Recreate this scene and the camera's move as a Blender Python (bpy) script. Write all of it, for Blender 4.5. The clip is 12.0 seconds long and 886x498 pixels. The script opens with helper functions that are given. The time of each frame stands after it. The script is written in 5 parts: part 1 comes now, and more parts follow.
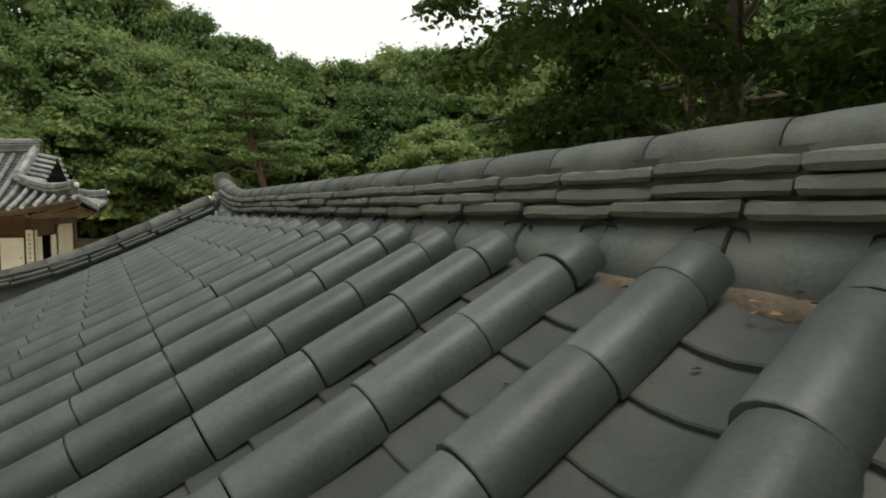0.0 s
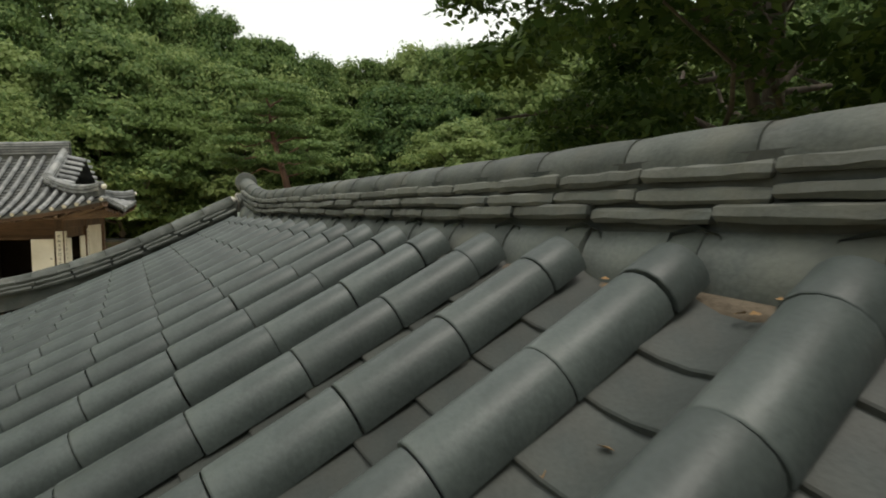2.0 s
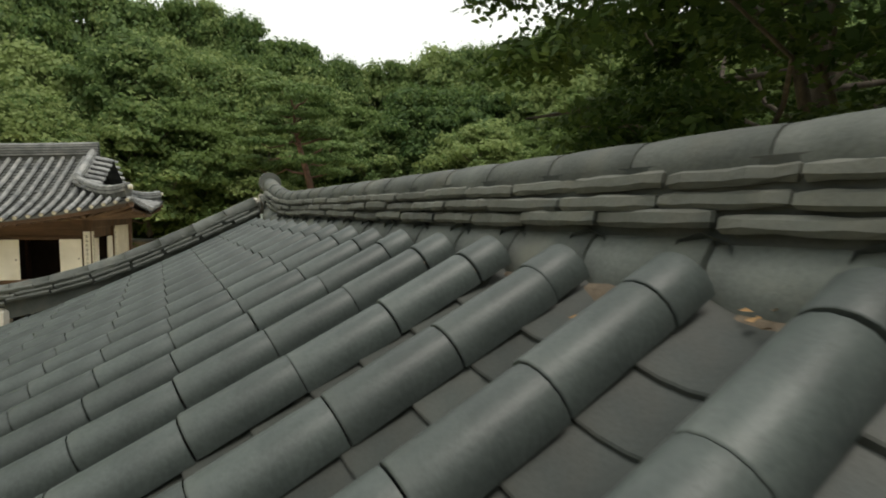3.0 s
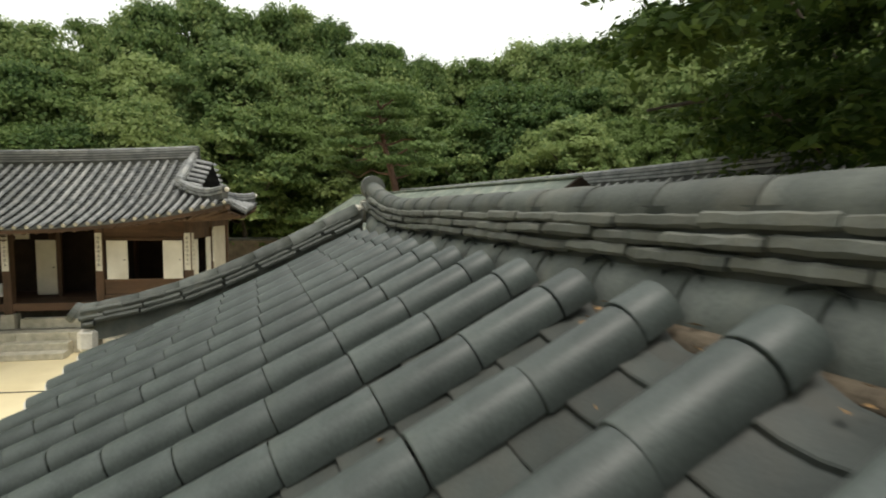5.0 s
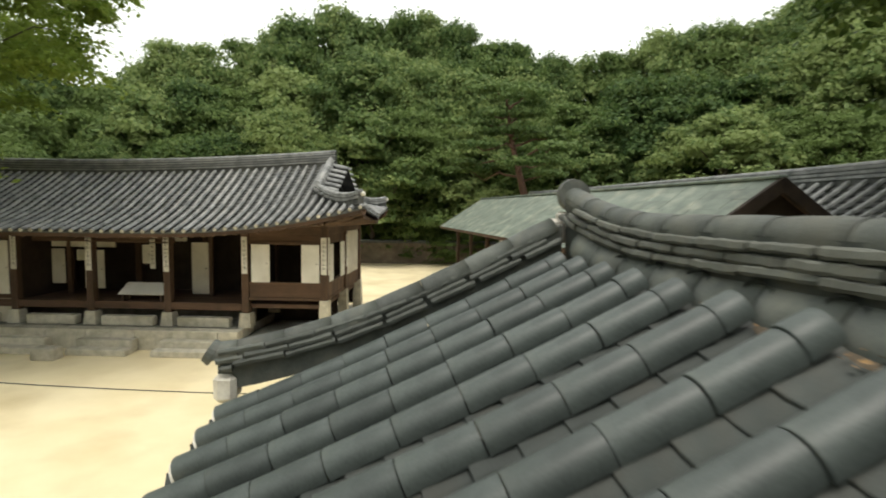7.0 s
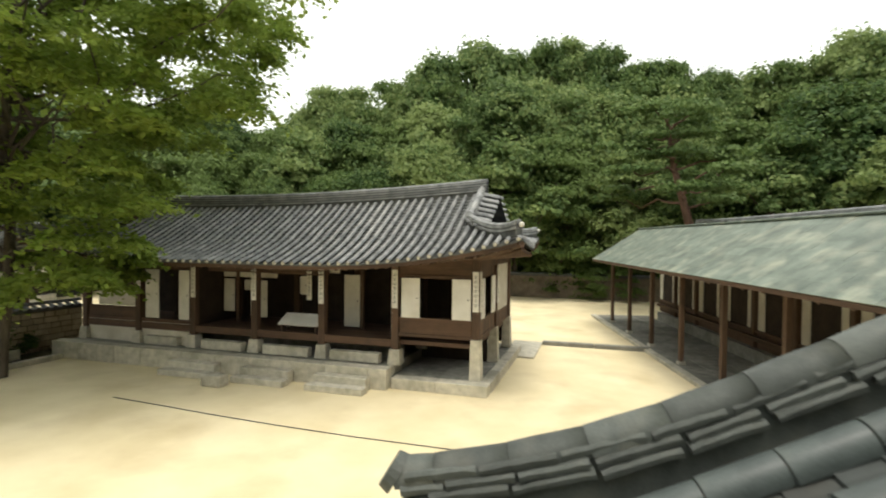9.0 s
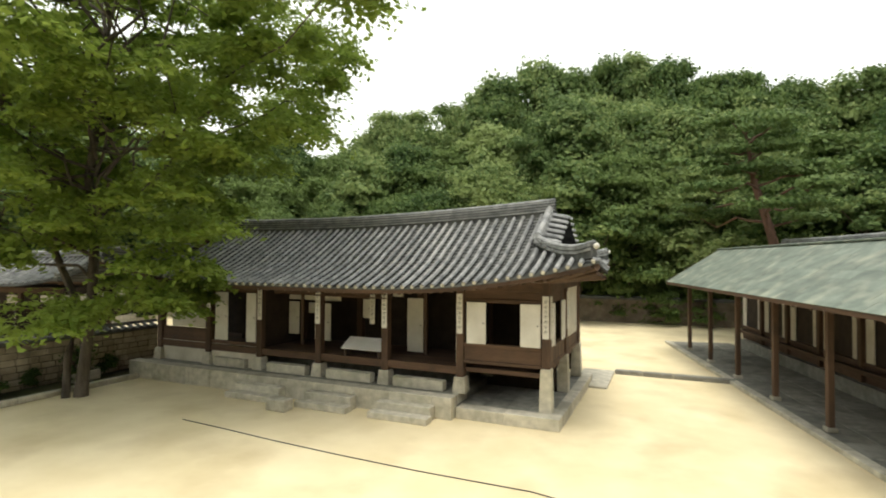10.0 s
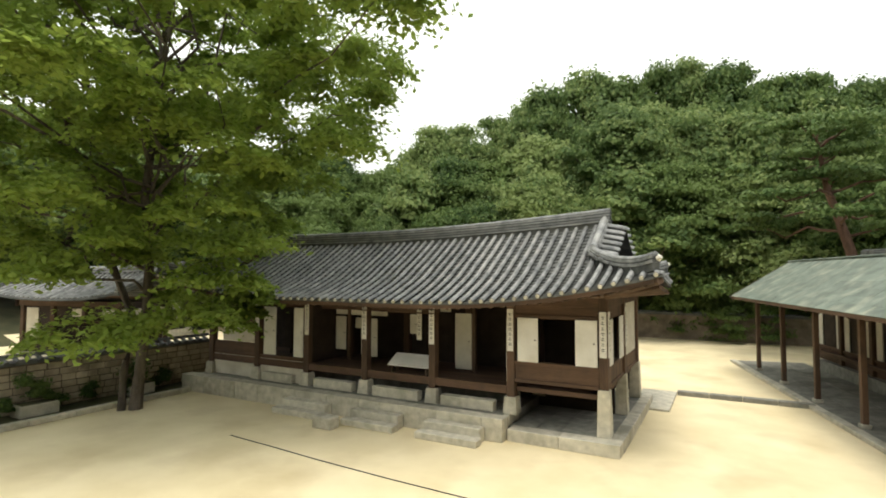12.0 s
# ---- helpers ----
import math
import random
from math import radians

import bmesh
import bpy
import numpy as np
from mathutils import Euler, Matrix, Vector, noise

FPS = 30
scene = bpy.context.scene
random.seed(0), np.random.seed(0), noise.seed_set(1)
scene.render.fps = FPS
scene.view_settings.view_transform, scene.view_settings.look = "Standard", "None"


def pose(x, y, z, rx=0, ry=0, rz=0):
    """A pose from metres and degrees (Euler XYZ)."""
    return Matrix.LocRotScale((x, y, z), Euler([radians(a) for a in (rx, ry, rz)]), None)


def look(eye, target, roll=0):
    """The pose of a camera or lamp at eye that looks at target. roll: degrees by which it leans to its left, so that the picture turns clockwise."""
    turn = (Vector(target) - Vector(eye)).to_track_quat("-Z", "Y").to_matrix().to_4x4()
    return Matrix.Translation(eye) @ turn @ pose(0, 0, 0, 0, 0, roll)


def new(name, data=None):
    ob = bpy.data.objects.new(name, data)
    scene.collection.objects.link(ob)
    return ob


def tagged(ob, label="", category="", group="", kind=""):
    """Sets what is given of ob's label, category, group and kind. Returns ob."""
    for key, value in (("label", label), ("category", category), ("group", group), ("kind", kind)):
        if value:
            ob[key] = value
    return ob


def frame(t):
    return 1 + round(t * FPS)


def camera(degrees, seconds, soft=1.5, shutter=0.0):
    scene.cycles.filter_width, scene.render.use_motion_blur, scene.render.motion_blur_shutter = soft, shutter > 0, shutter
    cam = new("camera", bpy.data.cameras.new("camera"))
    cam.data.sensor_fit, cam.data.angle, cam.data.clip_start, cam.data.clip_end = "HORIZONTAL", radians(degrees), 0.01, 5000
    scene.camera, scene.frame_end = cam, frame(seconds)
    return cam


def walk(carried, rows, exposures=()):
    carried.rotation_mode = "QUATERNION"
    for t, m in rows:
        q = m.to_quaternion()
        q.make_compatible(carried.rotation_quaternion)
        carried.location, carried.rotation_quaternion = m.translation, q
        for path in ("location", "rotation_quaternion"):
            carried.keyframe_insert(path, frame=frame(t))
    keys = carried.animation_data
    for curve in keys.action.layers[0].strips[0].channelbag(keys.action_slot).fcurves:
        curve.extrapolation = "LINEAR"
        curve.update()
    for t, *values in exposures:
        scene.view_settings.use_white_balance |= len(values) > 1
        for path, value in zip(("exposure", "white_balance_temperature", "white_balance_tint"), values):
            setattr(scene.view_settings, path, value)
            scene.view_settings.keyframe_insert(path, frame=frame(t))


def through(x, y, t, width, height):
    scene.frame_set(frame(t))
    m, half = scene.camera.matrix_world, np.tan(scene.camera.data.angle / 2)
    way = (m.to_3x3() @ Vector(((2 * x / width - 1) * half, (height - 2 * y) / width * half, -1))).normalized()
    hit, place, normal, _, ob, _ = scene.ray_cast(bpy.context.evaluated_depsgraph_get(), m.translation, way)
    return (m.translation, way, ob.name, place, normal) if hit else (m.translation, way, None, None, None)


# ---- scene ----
cam = camera(81.0, 12.0, 1.85, 0.5)
PATH = [
    (0, (4.822, -18.354, 3.969), (5.627, -16.529, 3.824), 0.62),
    (0.5, (4.821, -18.324, 3.971), (5.622, -16.497, 3.828), 0.71),
    (1, (4.827, -18.276, 3.976), (5.614, -16.443, 3.83), 0.64),
    (1.5, (4.835, -18.198, 3.977), (5.598, -16.355, 3.832), 0.49),
    (2, (4.846, -18.084, 3.985), (5.575, -16.228, 3.833), 0.23),
    (2.5, (4.856, -17.925, 3.99), (5.552, -16.056, 3.837), 0.16),
    (3, (4.858, -17.73, 3.993), (5.511, -15.845, 3.847), 0.5),
    (5, (4.677, -16.69, 4.084), (5.042, -14.73, 3.932), 0.56),
    (5.5, (4.567, -16.378, 4.118), (4.835, -14.402, 3.964), 0.5),
    (6, (4.442, -16.059, 4.142), (4.602, -14.071, 3.99), 0.61),
    (6.5, (4.294, -15.693, 4.158), (4.34, -13.699, 4.006), 0.69),
    (7, (4.137, -15.321, 4.172), (4.059, -13.328, 4.023), 0.72),
    (7.5, (3.954, -14.933, 4.177), (3.747, -12.948, 4.04), 0.81),
    (9.5, (3.094, -13.785, 4.208), (2.396, -11.91, 4.215), 0.43),
    (10, (2.911, -13.577, 4.224), (2.116, -11.742, 4.269), 0.35),
    (10.5, (2.761, -13.39, 4.23), (1.894, -11.589, 4.299), 0.29),
    (11, (2.7, -13.264, 4.238), (1.783, -11.489, 4.327), 0.16),
    (11.5, (2.642, -13.175, 4.214), (1.699, -11.413, 4.31), 0.15),
    (12, (2.644, -13.14, 4.214), (1.69, -11.385, 4.313), 0.14),
]
walk(cam, [(t, look(eye, target, roll)) for t, eye, target, roll in PATH],
     exposures=[(0.0, -0.12), (3.0, -0.05), (5.0, 0.08), (7.5, 0.22), (9.5, 0.36), (12.0, 0.38)])


# ---- sky and light ----
SUN_UP, SUN_TURN = 74.0, 165.0
world = bpy.data.worlds.new("sky")
scene.world = world
world.use_nodes = True
wt = world.node_tree
wt.nodes.clear()
w_out = wt.nodes.new("ShaderNodeOutputWorld")
w_bg = wt.nodes.new("ShaderNodeBackground")
w_sky = wt.nodes.new("ShaderNodeTexSky")
w_sky.sky_type = "NISHITA"
w_sky.sun_disc = False
w_sky.sun_elevation, w_sky.sun_rotation = radians(SUN_UP), radians(SUN_TURN)
w_sky.dust_density, w_sky.air_density = 6.0, 1.0
w_mix = wt.nodes.new("ShaderNodeMix")
w_mix.data_type = "RGBA"
w_mix.inputs["Factor"].default_value = 0.8
w_mix.inputs["B"].default_value = (13.4, 13.6, 12.6, 1)
wt.links.new(w_sky.outputs[0], w_mix.inputs["A"])
wt.links.new(w_mix.outputs["Result"], w_bg.inputs[0])
w_bg.inputs[1].default_value = 0.1
wt.links.new(w_bg.outputs[0], w_out.inputs[0])
sun_data = bpy.data.lights.new("sun", "SUN")
sun_data.energy, sun_data.angle, sun_data.color = 2.0, radians(25), (1.0, 0.95, 0.86)
sun = new("sun", sun_data)
sun.matrix_world = look((math.sin(radians(SUN_TURN)) * math.cos(radians(SUN_UP)) * 60, math.cos(radians(SUN_TURN)) * math.cos(radians(SUN_UP)) * 60, 60 * math.sin(radians(SUN_UP))), (0, 0, 0))


# ---- materials ----
def ramp(nt, fac, stops):
    n = nt.nodes.new("ShaderNodeValToRGB")
    while len(n.color_ramp.elements) < len(stops):
        n.color_ramp.elements.new(0.5)
    for e, (p, c) in zip(n.color_ramp.elements, stops):
        e.position, e.color = p, (*c, 1)
    nt.links.new(fac, n.inputs[0])
    return n.outputs[0]


def mat(name, dark, light, scale=6.0, fine=60.0, rough=0.7, bump=0.15, stretch=(1, 1, 1), stain=None, stain_scale=1.0, stain_amount=0.5, per="", metal=0.0, spec=0.4, per_amount=0.25):
    """A two-scale noise material: patches from dark to light, fine grain, optional stains and a random tone for each piece."""
    m = bpy.data.materials.new(name)
    m.use_nodes = True
    nt = m.node_tree
    b = nt.nodes["Principled BSDF"]
    co = nt.nodes.new("ShaderNodeTexCoord")
    mp = nt.nodes.new("ShaderNodeMapping")
    mp.inputs["Scale"].default_value = stretch
    nt.links.new(co.outputs["Object"], mp.inputs[0])
    n1 = nt.nodes.new("ShaderNodeTexNoise")
    n1.inputs["Scale"].default_value, n1.inputs["Detail"].default_value = scale, 6
    n2 = nt.nodes.new("ShaderNodeTexNoise")
    n2.inputs["Scale"].default_value, n2.inputs["Detail"].default_value = fine, 4
    nt.links.new(mp.outputs[0], n1.inputs["Vector"])
    nt.links.new(mp.outputs[0], n2.inputs["Vector"])
    add = nt.nodes.new("ShaderNodeMath")
    add.operation = "MULTIPLY_ADD"
    nt.links.new(n2.outputs[0], add.inputs[0])
    add.inputs[1].default_value = 0.45
    nt.links.new(n1.outputs[0], add.inputs[2])
    col = ramp(nt, add.outputs[0], [(0.45, dark), (0.98, light)])
    if stain:
        n3 = nt.nodes.new("ShaderNodeTexNoise")
        n3.inputs["Scale"].default_value, n3.inputs["Detail"].default_value = stain_scale, 5
        nt.links.new(co.outputs["Object"], n3.inputs["Vector"])
        f = ramp(nt, n3.outputs[0], [(0.5, (0, 0, 0)), (0.72, (stain_amount,) * 3)])
        mx = nt.nodes.new("ShaderNodeMix")
        mx.data_type = "RGBA"
        nt.links.new(f, mx.inputs["Factor"])
        nt.links.new(col, mx.inputs["A"])
        mx.inputs["B"].default_value = (*stain, 1)
        col = mx.outputs["Result"]
    if per:
        if per == "object":
            src = nt.nodes.new("ShaderNodeObjectInfo").outputs["Random"]
        else:
            src = nt.nodes.new("ShaderNodeNewGeometry").outputs["Random Per Island"]
        mr = nt.nodes.new("ShaderNodeMapRange")
        mr.inputs["To Min"].default_value, mr.inputs["To Max"].default_value = 1 - per_amount, 1 + per_amount
        nt.links.new(src, mr.inputs[0])
        hv = nt.nodes.new("ShaderNodeHueSaturation")
        nt.links.new(mr.outputs[0], hv.inputs["Value"])
        nt.links.new(col, hv.inputs["Color"])
        col = hv.outputs[0]
    nt.links.new(col, b.inputs["Base Color"])
    b.inputs["Roughness"].default_value = rough
    b.inputs["Metallic"].default_value = metal
    b.inputs["Specular IOR Level"].default_value = spec
    if bump:
        bp = nt.nodes.new("ShaderNodeBump")
        bp.inputs["Strength"].default_value, bp.inputs["Distance"].default_value = bump, 0.02
        nt.links.new(add.outputs[0], bp.inputs["Height"])
        nt.links.new(bp.outputs[0], b.inputs["Normal"])
    return m


def leaf_mat(name, dark, mid, light, through=0.35, rough=0.55):
    m = bpy.data.materials.new(name)
    m.use_nodes = True
    nt = m.node_tree
    nt.nodes.clear()
    out = nt.nodes.new("ShaderNodeOutputMaterial")
    geo = nt.nodes.new("ShaderNodeNewGeometry")
    co = nt.nodes.new("ShaderNodeTexCoord")
    info = nt.nodes.new("ShaderNodeObjectInfo")
    n1 = nt.nodes.new("ShaderNodeTexNoise")
    n1.inputs["Scale"].default_value = 0.55
    nt.links.new(co.outputs["Object"], n1.inputs["Vector"])
    s = nt.nodes.new("ShaderNodeMath")
    s.operation = "MULTIPLY_ADD"
    nt.links.new(geo.outputs["Random Per Island"], s.inputs[0])
    s.inputs[1].default_value = 0.5
    nt.links.new(n1.outputs[0], s.inputs[2])
    s2 = nt.nodes.new("ShaderNodeMath")
    s2.operation = "MULTIPLY_ADD"
    nt.links.new(info.outputs["Random"], s2.inputs[0])
    s2.inputs[1].default_value = 0.42
    nt.links.new(s.outputs[0], s2.inputs[2])
    col = ramp(nt, s2.outputs[0], [(0.45, dark), (0.85, mid), (1.2, light)])
    b = nt.nodes.new("ShaderNodeBsdfPrincipled")
    b.inputs["Roughness"].default_value = rough
    b.inputs["Specular IOR Level"].default_value = 0.15
    t = nt.nodes.new("ShaderNodeBsdfTranslucent")
    mx = nt.nodes.new("ShaderNodeMixShader")
    mx.inputs[0].default_value = through
    nt.links.new(col, b.inputs["Base Color"])
    nt.links.new(col, t.inputs["Color"])
    nt.links.new(b.outputs[0], mx.inputs[1])
    nt.links.new(t.outputs[0], mx.inputs[2])
    nt.links.new(mx.outputs[0], out.inputs[0])
    return m


TILE = mat("fired_clay_tile", (0.038, 0.047, 0.045), (0.086, 0.102, 0.096), 5, 90, 0.46, 0.12, stain=(0.13, 0.14, 0.126), stain_scale=3, stain_amount=0.6, per="object", per_amount=0.16)
# clay darkened below the cover tiles' tone: shadow between the rolls is painted in
PAN = mat("shaded_pan_clay_tile", (0.023, 0.028, 0.026), (0.056, 0.064, 0.059), 5, 90, 0.6, 0.12, stain=(0.08, 0.074, 0.06), stain_scale=4, stain_amount=0.5, per="object", per_amount=0.2)
RIDGE = mat("ridge_clay_tile", (0.048, 0.055, 0.05), (0.108, 0.118, 0.105), 7, 90, 0.65, 0.2, stain=(0.16, 0.15, 0.115), stain_scale=5, stain_amount=0.4, per="object", per_amount=0.22)
MORTAR = mat("lime_mortar", (0.5, 0.47, 0.4), (0.78, 0.76, 0.68), 9, 70, 0.9, 0.4)
EARTH = mat("packed_earth_mortar", (0.075, 0.06, 0.043), (0.17, 0.135, 0.095), 14, 80, 0.95, 0.5)
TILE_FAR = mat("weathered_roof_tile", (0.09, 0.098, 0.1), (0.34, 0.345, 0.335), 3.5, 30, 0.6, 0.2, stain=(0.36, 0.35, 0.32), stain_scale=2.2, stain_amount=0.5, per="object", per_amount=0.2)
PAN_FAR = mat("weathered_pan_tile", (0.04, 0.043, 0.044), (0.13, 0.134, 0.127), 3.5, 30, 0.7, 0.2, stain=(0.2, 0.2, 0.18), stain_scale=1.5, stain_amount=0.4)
WOOD = mat("aged_pine_timber", (0.05, 0.03, 0.019), (0.15, 0.09, 0.056), 3, 40, 0.75, 0.25, stretch=(1, 1, 0.12), stain=(0.05, 0.035, 0.025), stain_scale=1.7, stain_amount=0.6)
WOOD_H = mat("aged_pine_beam", (0.048, 0.028, 0.018), (0.15, 0.088, 0.054), 3, 40, 0.75, 0.25, stretch=(0.12, 1, 1), stain=(0.05, 0.035, 0.025), stain_scale=1.7, stain_amount=0.6)
PAPER = mat("white_door_paper", (0.62, 0.6, 0.53), (0.84, 0.82, 0.76), 2, 50, 0.85, 0.05, stain=(0.55, 0.51, 0.42), stain_scale=1.2, stain_amount=0.3)
PAPER_IN = mat("cream_door_paper", (0.5, 0.47, 0.39), (0.68, 0.65, 0.56), 2, 50, 0.85, 0.05)
INK = mat("black_ink", (0.012, 0.012, 0.012), (0.03, 0.03, 0.03), 20, 60, 0.6, 0)
PLASTER = mat("lime_plaster", (0.5, 0.46, 0.37), (0.72, 0.68, 0.58), 1.5, 40, 0.9, 0.1, stain=(0.38, 0.33, 0.25), stain_scale=1, stain_amount=0.5)
STONE = mat("pale_granite", (0.36, 0.34, 0.27), (0.64, 0.6, 0.49), 5, 120, 0.85, 0.3, stain=(0.25, 0.24, 0.17), stain_scale=1.3, stain_amount=0.6, per="object", per_amount=0.15)
STONE_D = mat("grey_paving_stone", (0.15, 0.15, 0.13), (0.32, 0.31, 0.265), 4, 90, 0.85, 0.3, stain=(0.1, 0.1, 0.085), stain_scale=1.1, stain_amount=0.6, per="object", per_amount=0.15)
SAND = mat("pale_decomposed_granite_sand", (0.64, 0.54, 0.32), (0.8, 0.7, 0.47), 0.6, 90, 0.95, 0.25, stain=(0.48, 0.38, 0.21), stain_scale=0.5, stain_amount=0.5)
SOIL = mat("forest_floor", (0.03, 0.035, 0.015), (0.09, 0.085, 0.04), 0.8, 20, 0.95, 0.3)
COPPER = mat("verdigris_copper_sheet", (0.085, 0.11, 0.09), (0.2, 0.235, 0.19), 2.5, 40, 0.55, 0.1, stain=(0.37, 0.37, 0.28), stain_scale=1.6, stain_amount=0.6, per="object", per_amount=0.14)
WALLSTONE = mat("brown_rubble_wall", (0.26, 0.215, 0.15), (0.52, 0.44, 0.32), 3, 60, 0.95, 0.5, stain=(0.1, 0.09, 0.06), stain_scale=0.8, stain_amount=0.6, per="object", per_amount=0.2)
# brown wall colour, with the dimness under the trees mixed into it
WALLBROWN = mat("tree_shaded_earthen_wall", (0.11, 0.085, 0.06), (0.25, 0.2, 0.145), 2.5, 50, 0.95, 0.5, stain=(0.07, 0.065, 0.045), stain_scale=0.7, stain_amount=0.6)
RIDGE_BASE = mat("grey_ridge_base_tile", (0.062, 0.072, 0.066), (0.135, 0.15, 0.135), 5, 80, 0.6, 0.15, stain=(0.21, 0.21, 0.17), stain_scale=4, stain_amount=0.55, per="object", per_amount=0.14)
BARK = mat("grey_brown_bark", (0.05, 0.04, 0.03), (0.16, 0.13, 0.1), 6, 50, 0.9, 0.6, stretch=(1, 1, 0.25))
PINEBARK = mat("red_pine_bark", (0.07, 0.04, 0.028), (0.2, 0.115, 0.078), 5, 50, 0.9, 0.6, stretch=(1, 1, 0.35))
DRY = mat("dry_leaf_litter", (0.14, 0.08, 0.03), (0.32, 0.2, 0.09), 9, 60, 0.9, 0.2, per="island")
# shade of rooms and openings put into the colour; fence and gables share it
DARKIN = mat("dark_boards_room_shade", (0.018, 0.013, 0.01), (0.05, 0.035, 0.025), 3, 40, 0.9, 0.1)
LEAF = leaf_mat("broad_leaf", (0.075, 0.125, 0.042), (0.15, 0.22, 0.075), (0.25, 0.315, 0.115), 0.48)
LEAF_N = leaf_mat("maple_leaf", (0.075, 0.13, 0.02), (0.16, 0.245, 0.04), (0.27, 0.36, 0.075), 0.52)
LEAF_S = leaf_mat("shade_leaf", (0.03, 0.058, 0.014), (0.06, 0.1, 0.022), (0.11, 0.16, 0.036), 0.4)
LEAF_D = leaf_mat("dark_broad_leaf", (0.04, 0.078, 0.026), (0.08, 0.135, 0.04), (0.14, 0.2, 0.06), 0.4)
NEEDLE = leaf_mat("pine_needles", (0.04, 0.08, 0.025), (0.08, 0.135, 0.04), (0.13, 0.19, 0.06), 0.3)


# ---- building helpers ----
def mesh_of(bm, smooth=False):
    me = bpy.data.meshes.new("mesh")
    bm.normal_update()
    bm.to_mesh(me)
    bm.free()
    if smooth:
        for p in me.polygons:
            p.use_smooth = True
    return me


def part(name, bm, material, parent=None, label="", smooth=False):
    me = bm if isinstance(bm, bpy.types.Mesh) else mesh_of(bm, smooth)
    if not me.materials:
        me.materials.append(material)
    ob = new(name, me)
    ob.parent = parent
    if label:
        ob["label"] = label
    return ob


def thing(name, label, category, group="", kind="", m=None):
    ob = new(name)
    ob.empty_display_size = 0.2
    if m is not None:
        ob.matrix_basis = m
    return tagged(ob, label, category, group, kind)


def box(bm, x0, x1, y0, y1, z0, z1, bevel=0.0, m=None):
    r = bmesh.ops.create_cube(bm, size=1.0)
    vs = r["verts"]
    for v in vs:
        v.co = Vector(((x0 + x1) / 2 + v.co.x * (x1 - x0), (y0 + y1) / 2 + v.co.y * (y1 - y0), (z0 + z1) / 2 + v.co.z * (z1 - z0)))
    if bevel:
        es = list({e for v in vs for e in v.link_edges})
        r2 = bmesh.ops.bevel(bm, geom=es, offset=bevel, segments=1, affect="EDGES")
        vs = list({v for f in r2["faces"] for v in f.verts} | {v for v in vs if v.is_valid})
    if m is not None:
        bmesh.ops.transform(bm, matrix=m, verts=vs)
    return bm


def boxed(*a, **k):
    return box(bmesh.new(), *a, **k)


def frame_of(p0, p1, up=Vector((0, 0, 1))):
    d = (p1 - p0).normalized()
    s = d.cross(up)
    s = s.normalized() if s.length > 1e-4 else Vector((1, 0, 0))
    return d, s, s.cross(d)


def tube(pts, radii, seg=8, a0=0.0, a1=360.0, cap=True):
    """A mesh swept along points: a full pipe, or an arc from a0 to a1 degrees (90 is up)."""
    vs, fs = [], []
    full = a1 - a0 >= 359
    n = seg if full else seg + 1
    pts = [Vector(p) for p in pts]
    for i, p in enumerate(pts):
        q0, q1 = pts[max(0, i - 1)], pts[min(len(pts) - 1, i + 1)]
        d, s, up = frame_of(q0, q1)
        for k in range(n):
            a = radians(a0 + (a1 - a0) * k / seg)
            vs.append(p + radii[i] * (math.cos(a) * s + math.sin(a) * up))
    for i in range(len(pts) - 1):
        for k in range(seg if full else seg):
            k2 = (k + 1) % n
            fs.append((i * n + k, i * n + k2, (i + 1) * n + k2, (i + 1) * n + k))
    if cap:
        fs.append(tuple(range(n)))
        fs.append(tuple(reversed(range((len(pts) - 1) * n, len(pts) * n))))
    me = bpy.data.meshes.new("mesh")
    me.from_pydata(vs, [], fs)
    for f, p in enumerate(me.polygons):
        p.use_smooth = len(p.vertices) == 4
    me.update()
    return me


def sweep_rect(pts, w, z0, z1):
    """A flat-sided bar of width w from z0 to z1 over the points of a line."""
    vs, fs = [], []
    pts = [Vector(p) for p in pts]
    for i, p in enumerate(pts):
        d = pts[min(len(pts) - 1, i + 1)] - pts[max(0, i - 1)]
        s = Vector((d.y, -d.x, 0)).normalized() * w / 2
        up = Vector((0, 0, 1))
        vs += [p - s + up * z0, p + s + up * z0, p + s + up * z1, p - s + up * z1]
    for i in range(len(pts) - 1):
        for k in range(4):
            a, b = i * 4 + k, i * 4 + (k + 1) % 4
            fs.append((a, a + 4, b + 4, b))
    fs += [(0, 1, 2, 3), tuple((len(pts) - 1) * 4 + k for k in (3, 2, 1, 0))]
    me = bpy.data.meshes.new("mesh")
    me.from_pydata(vs, [], fs)
    me.update()
    return me


# ---- ground ----
def ground_height(x, y):
    r = math.hypot(x + 3, y - 2)
    side = max(0.0, r - 31.0)
    back = max(0.0, y - 27.0)
    east = max(0.0, x - 17.0)
    rise = max(back, side, east * 0.8) * 0.27
    return min(rise, 14.0) + (0.25 * noise.noise((x * 0.13, y * 0.13, 0)) if rise > 0.4 else 0.0)


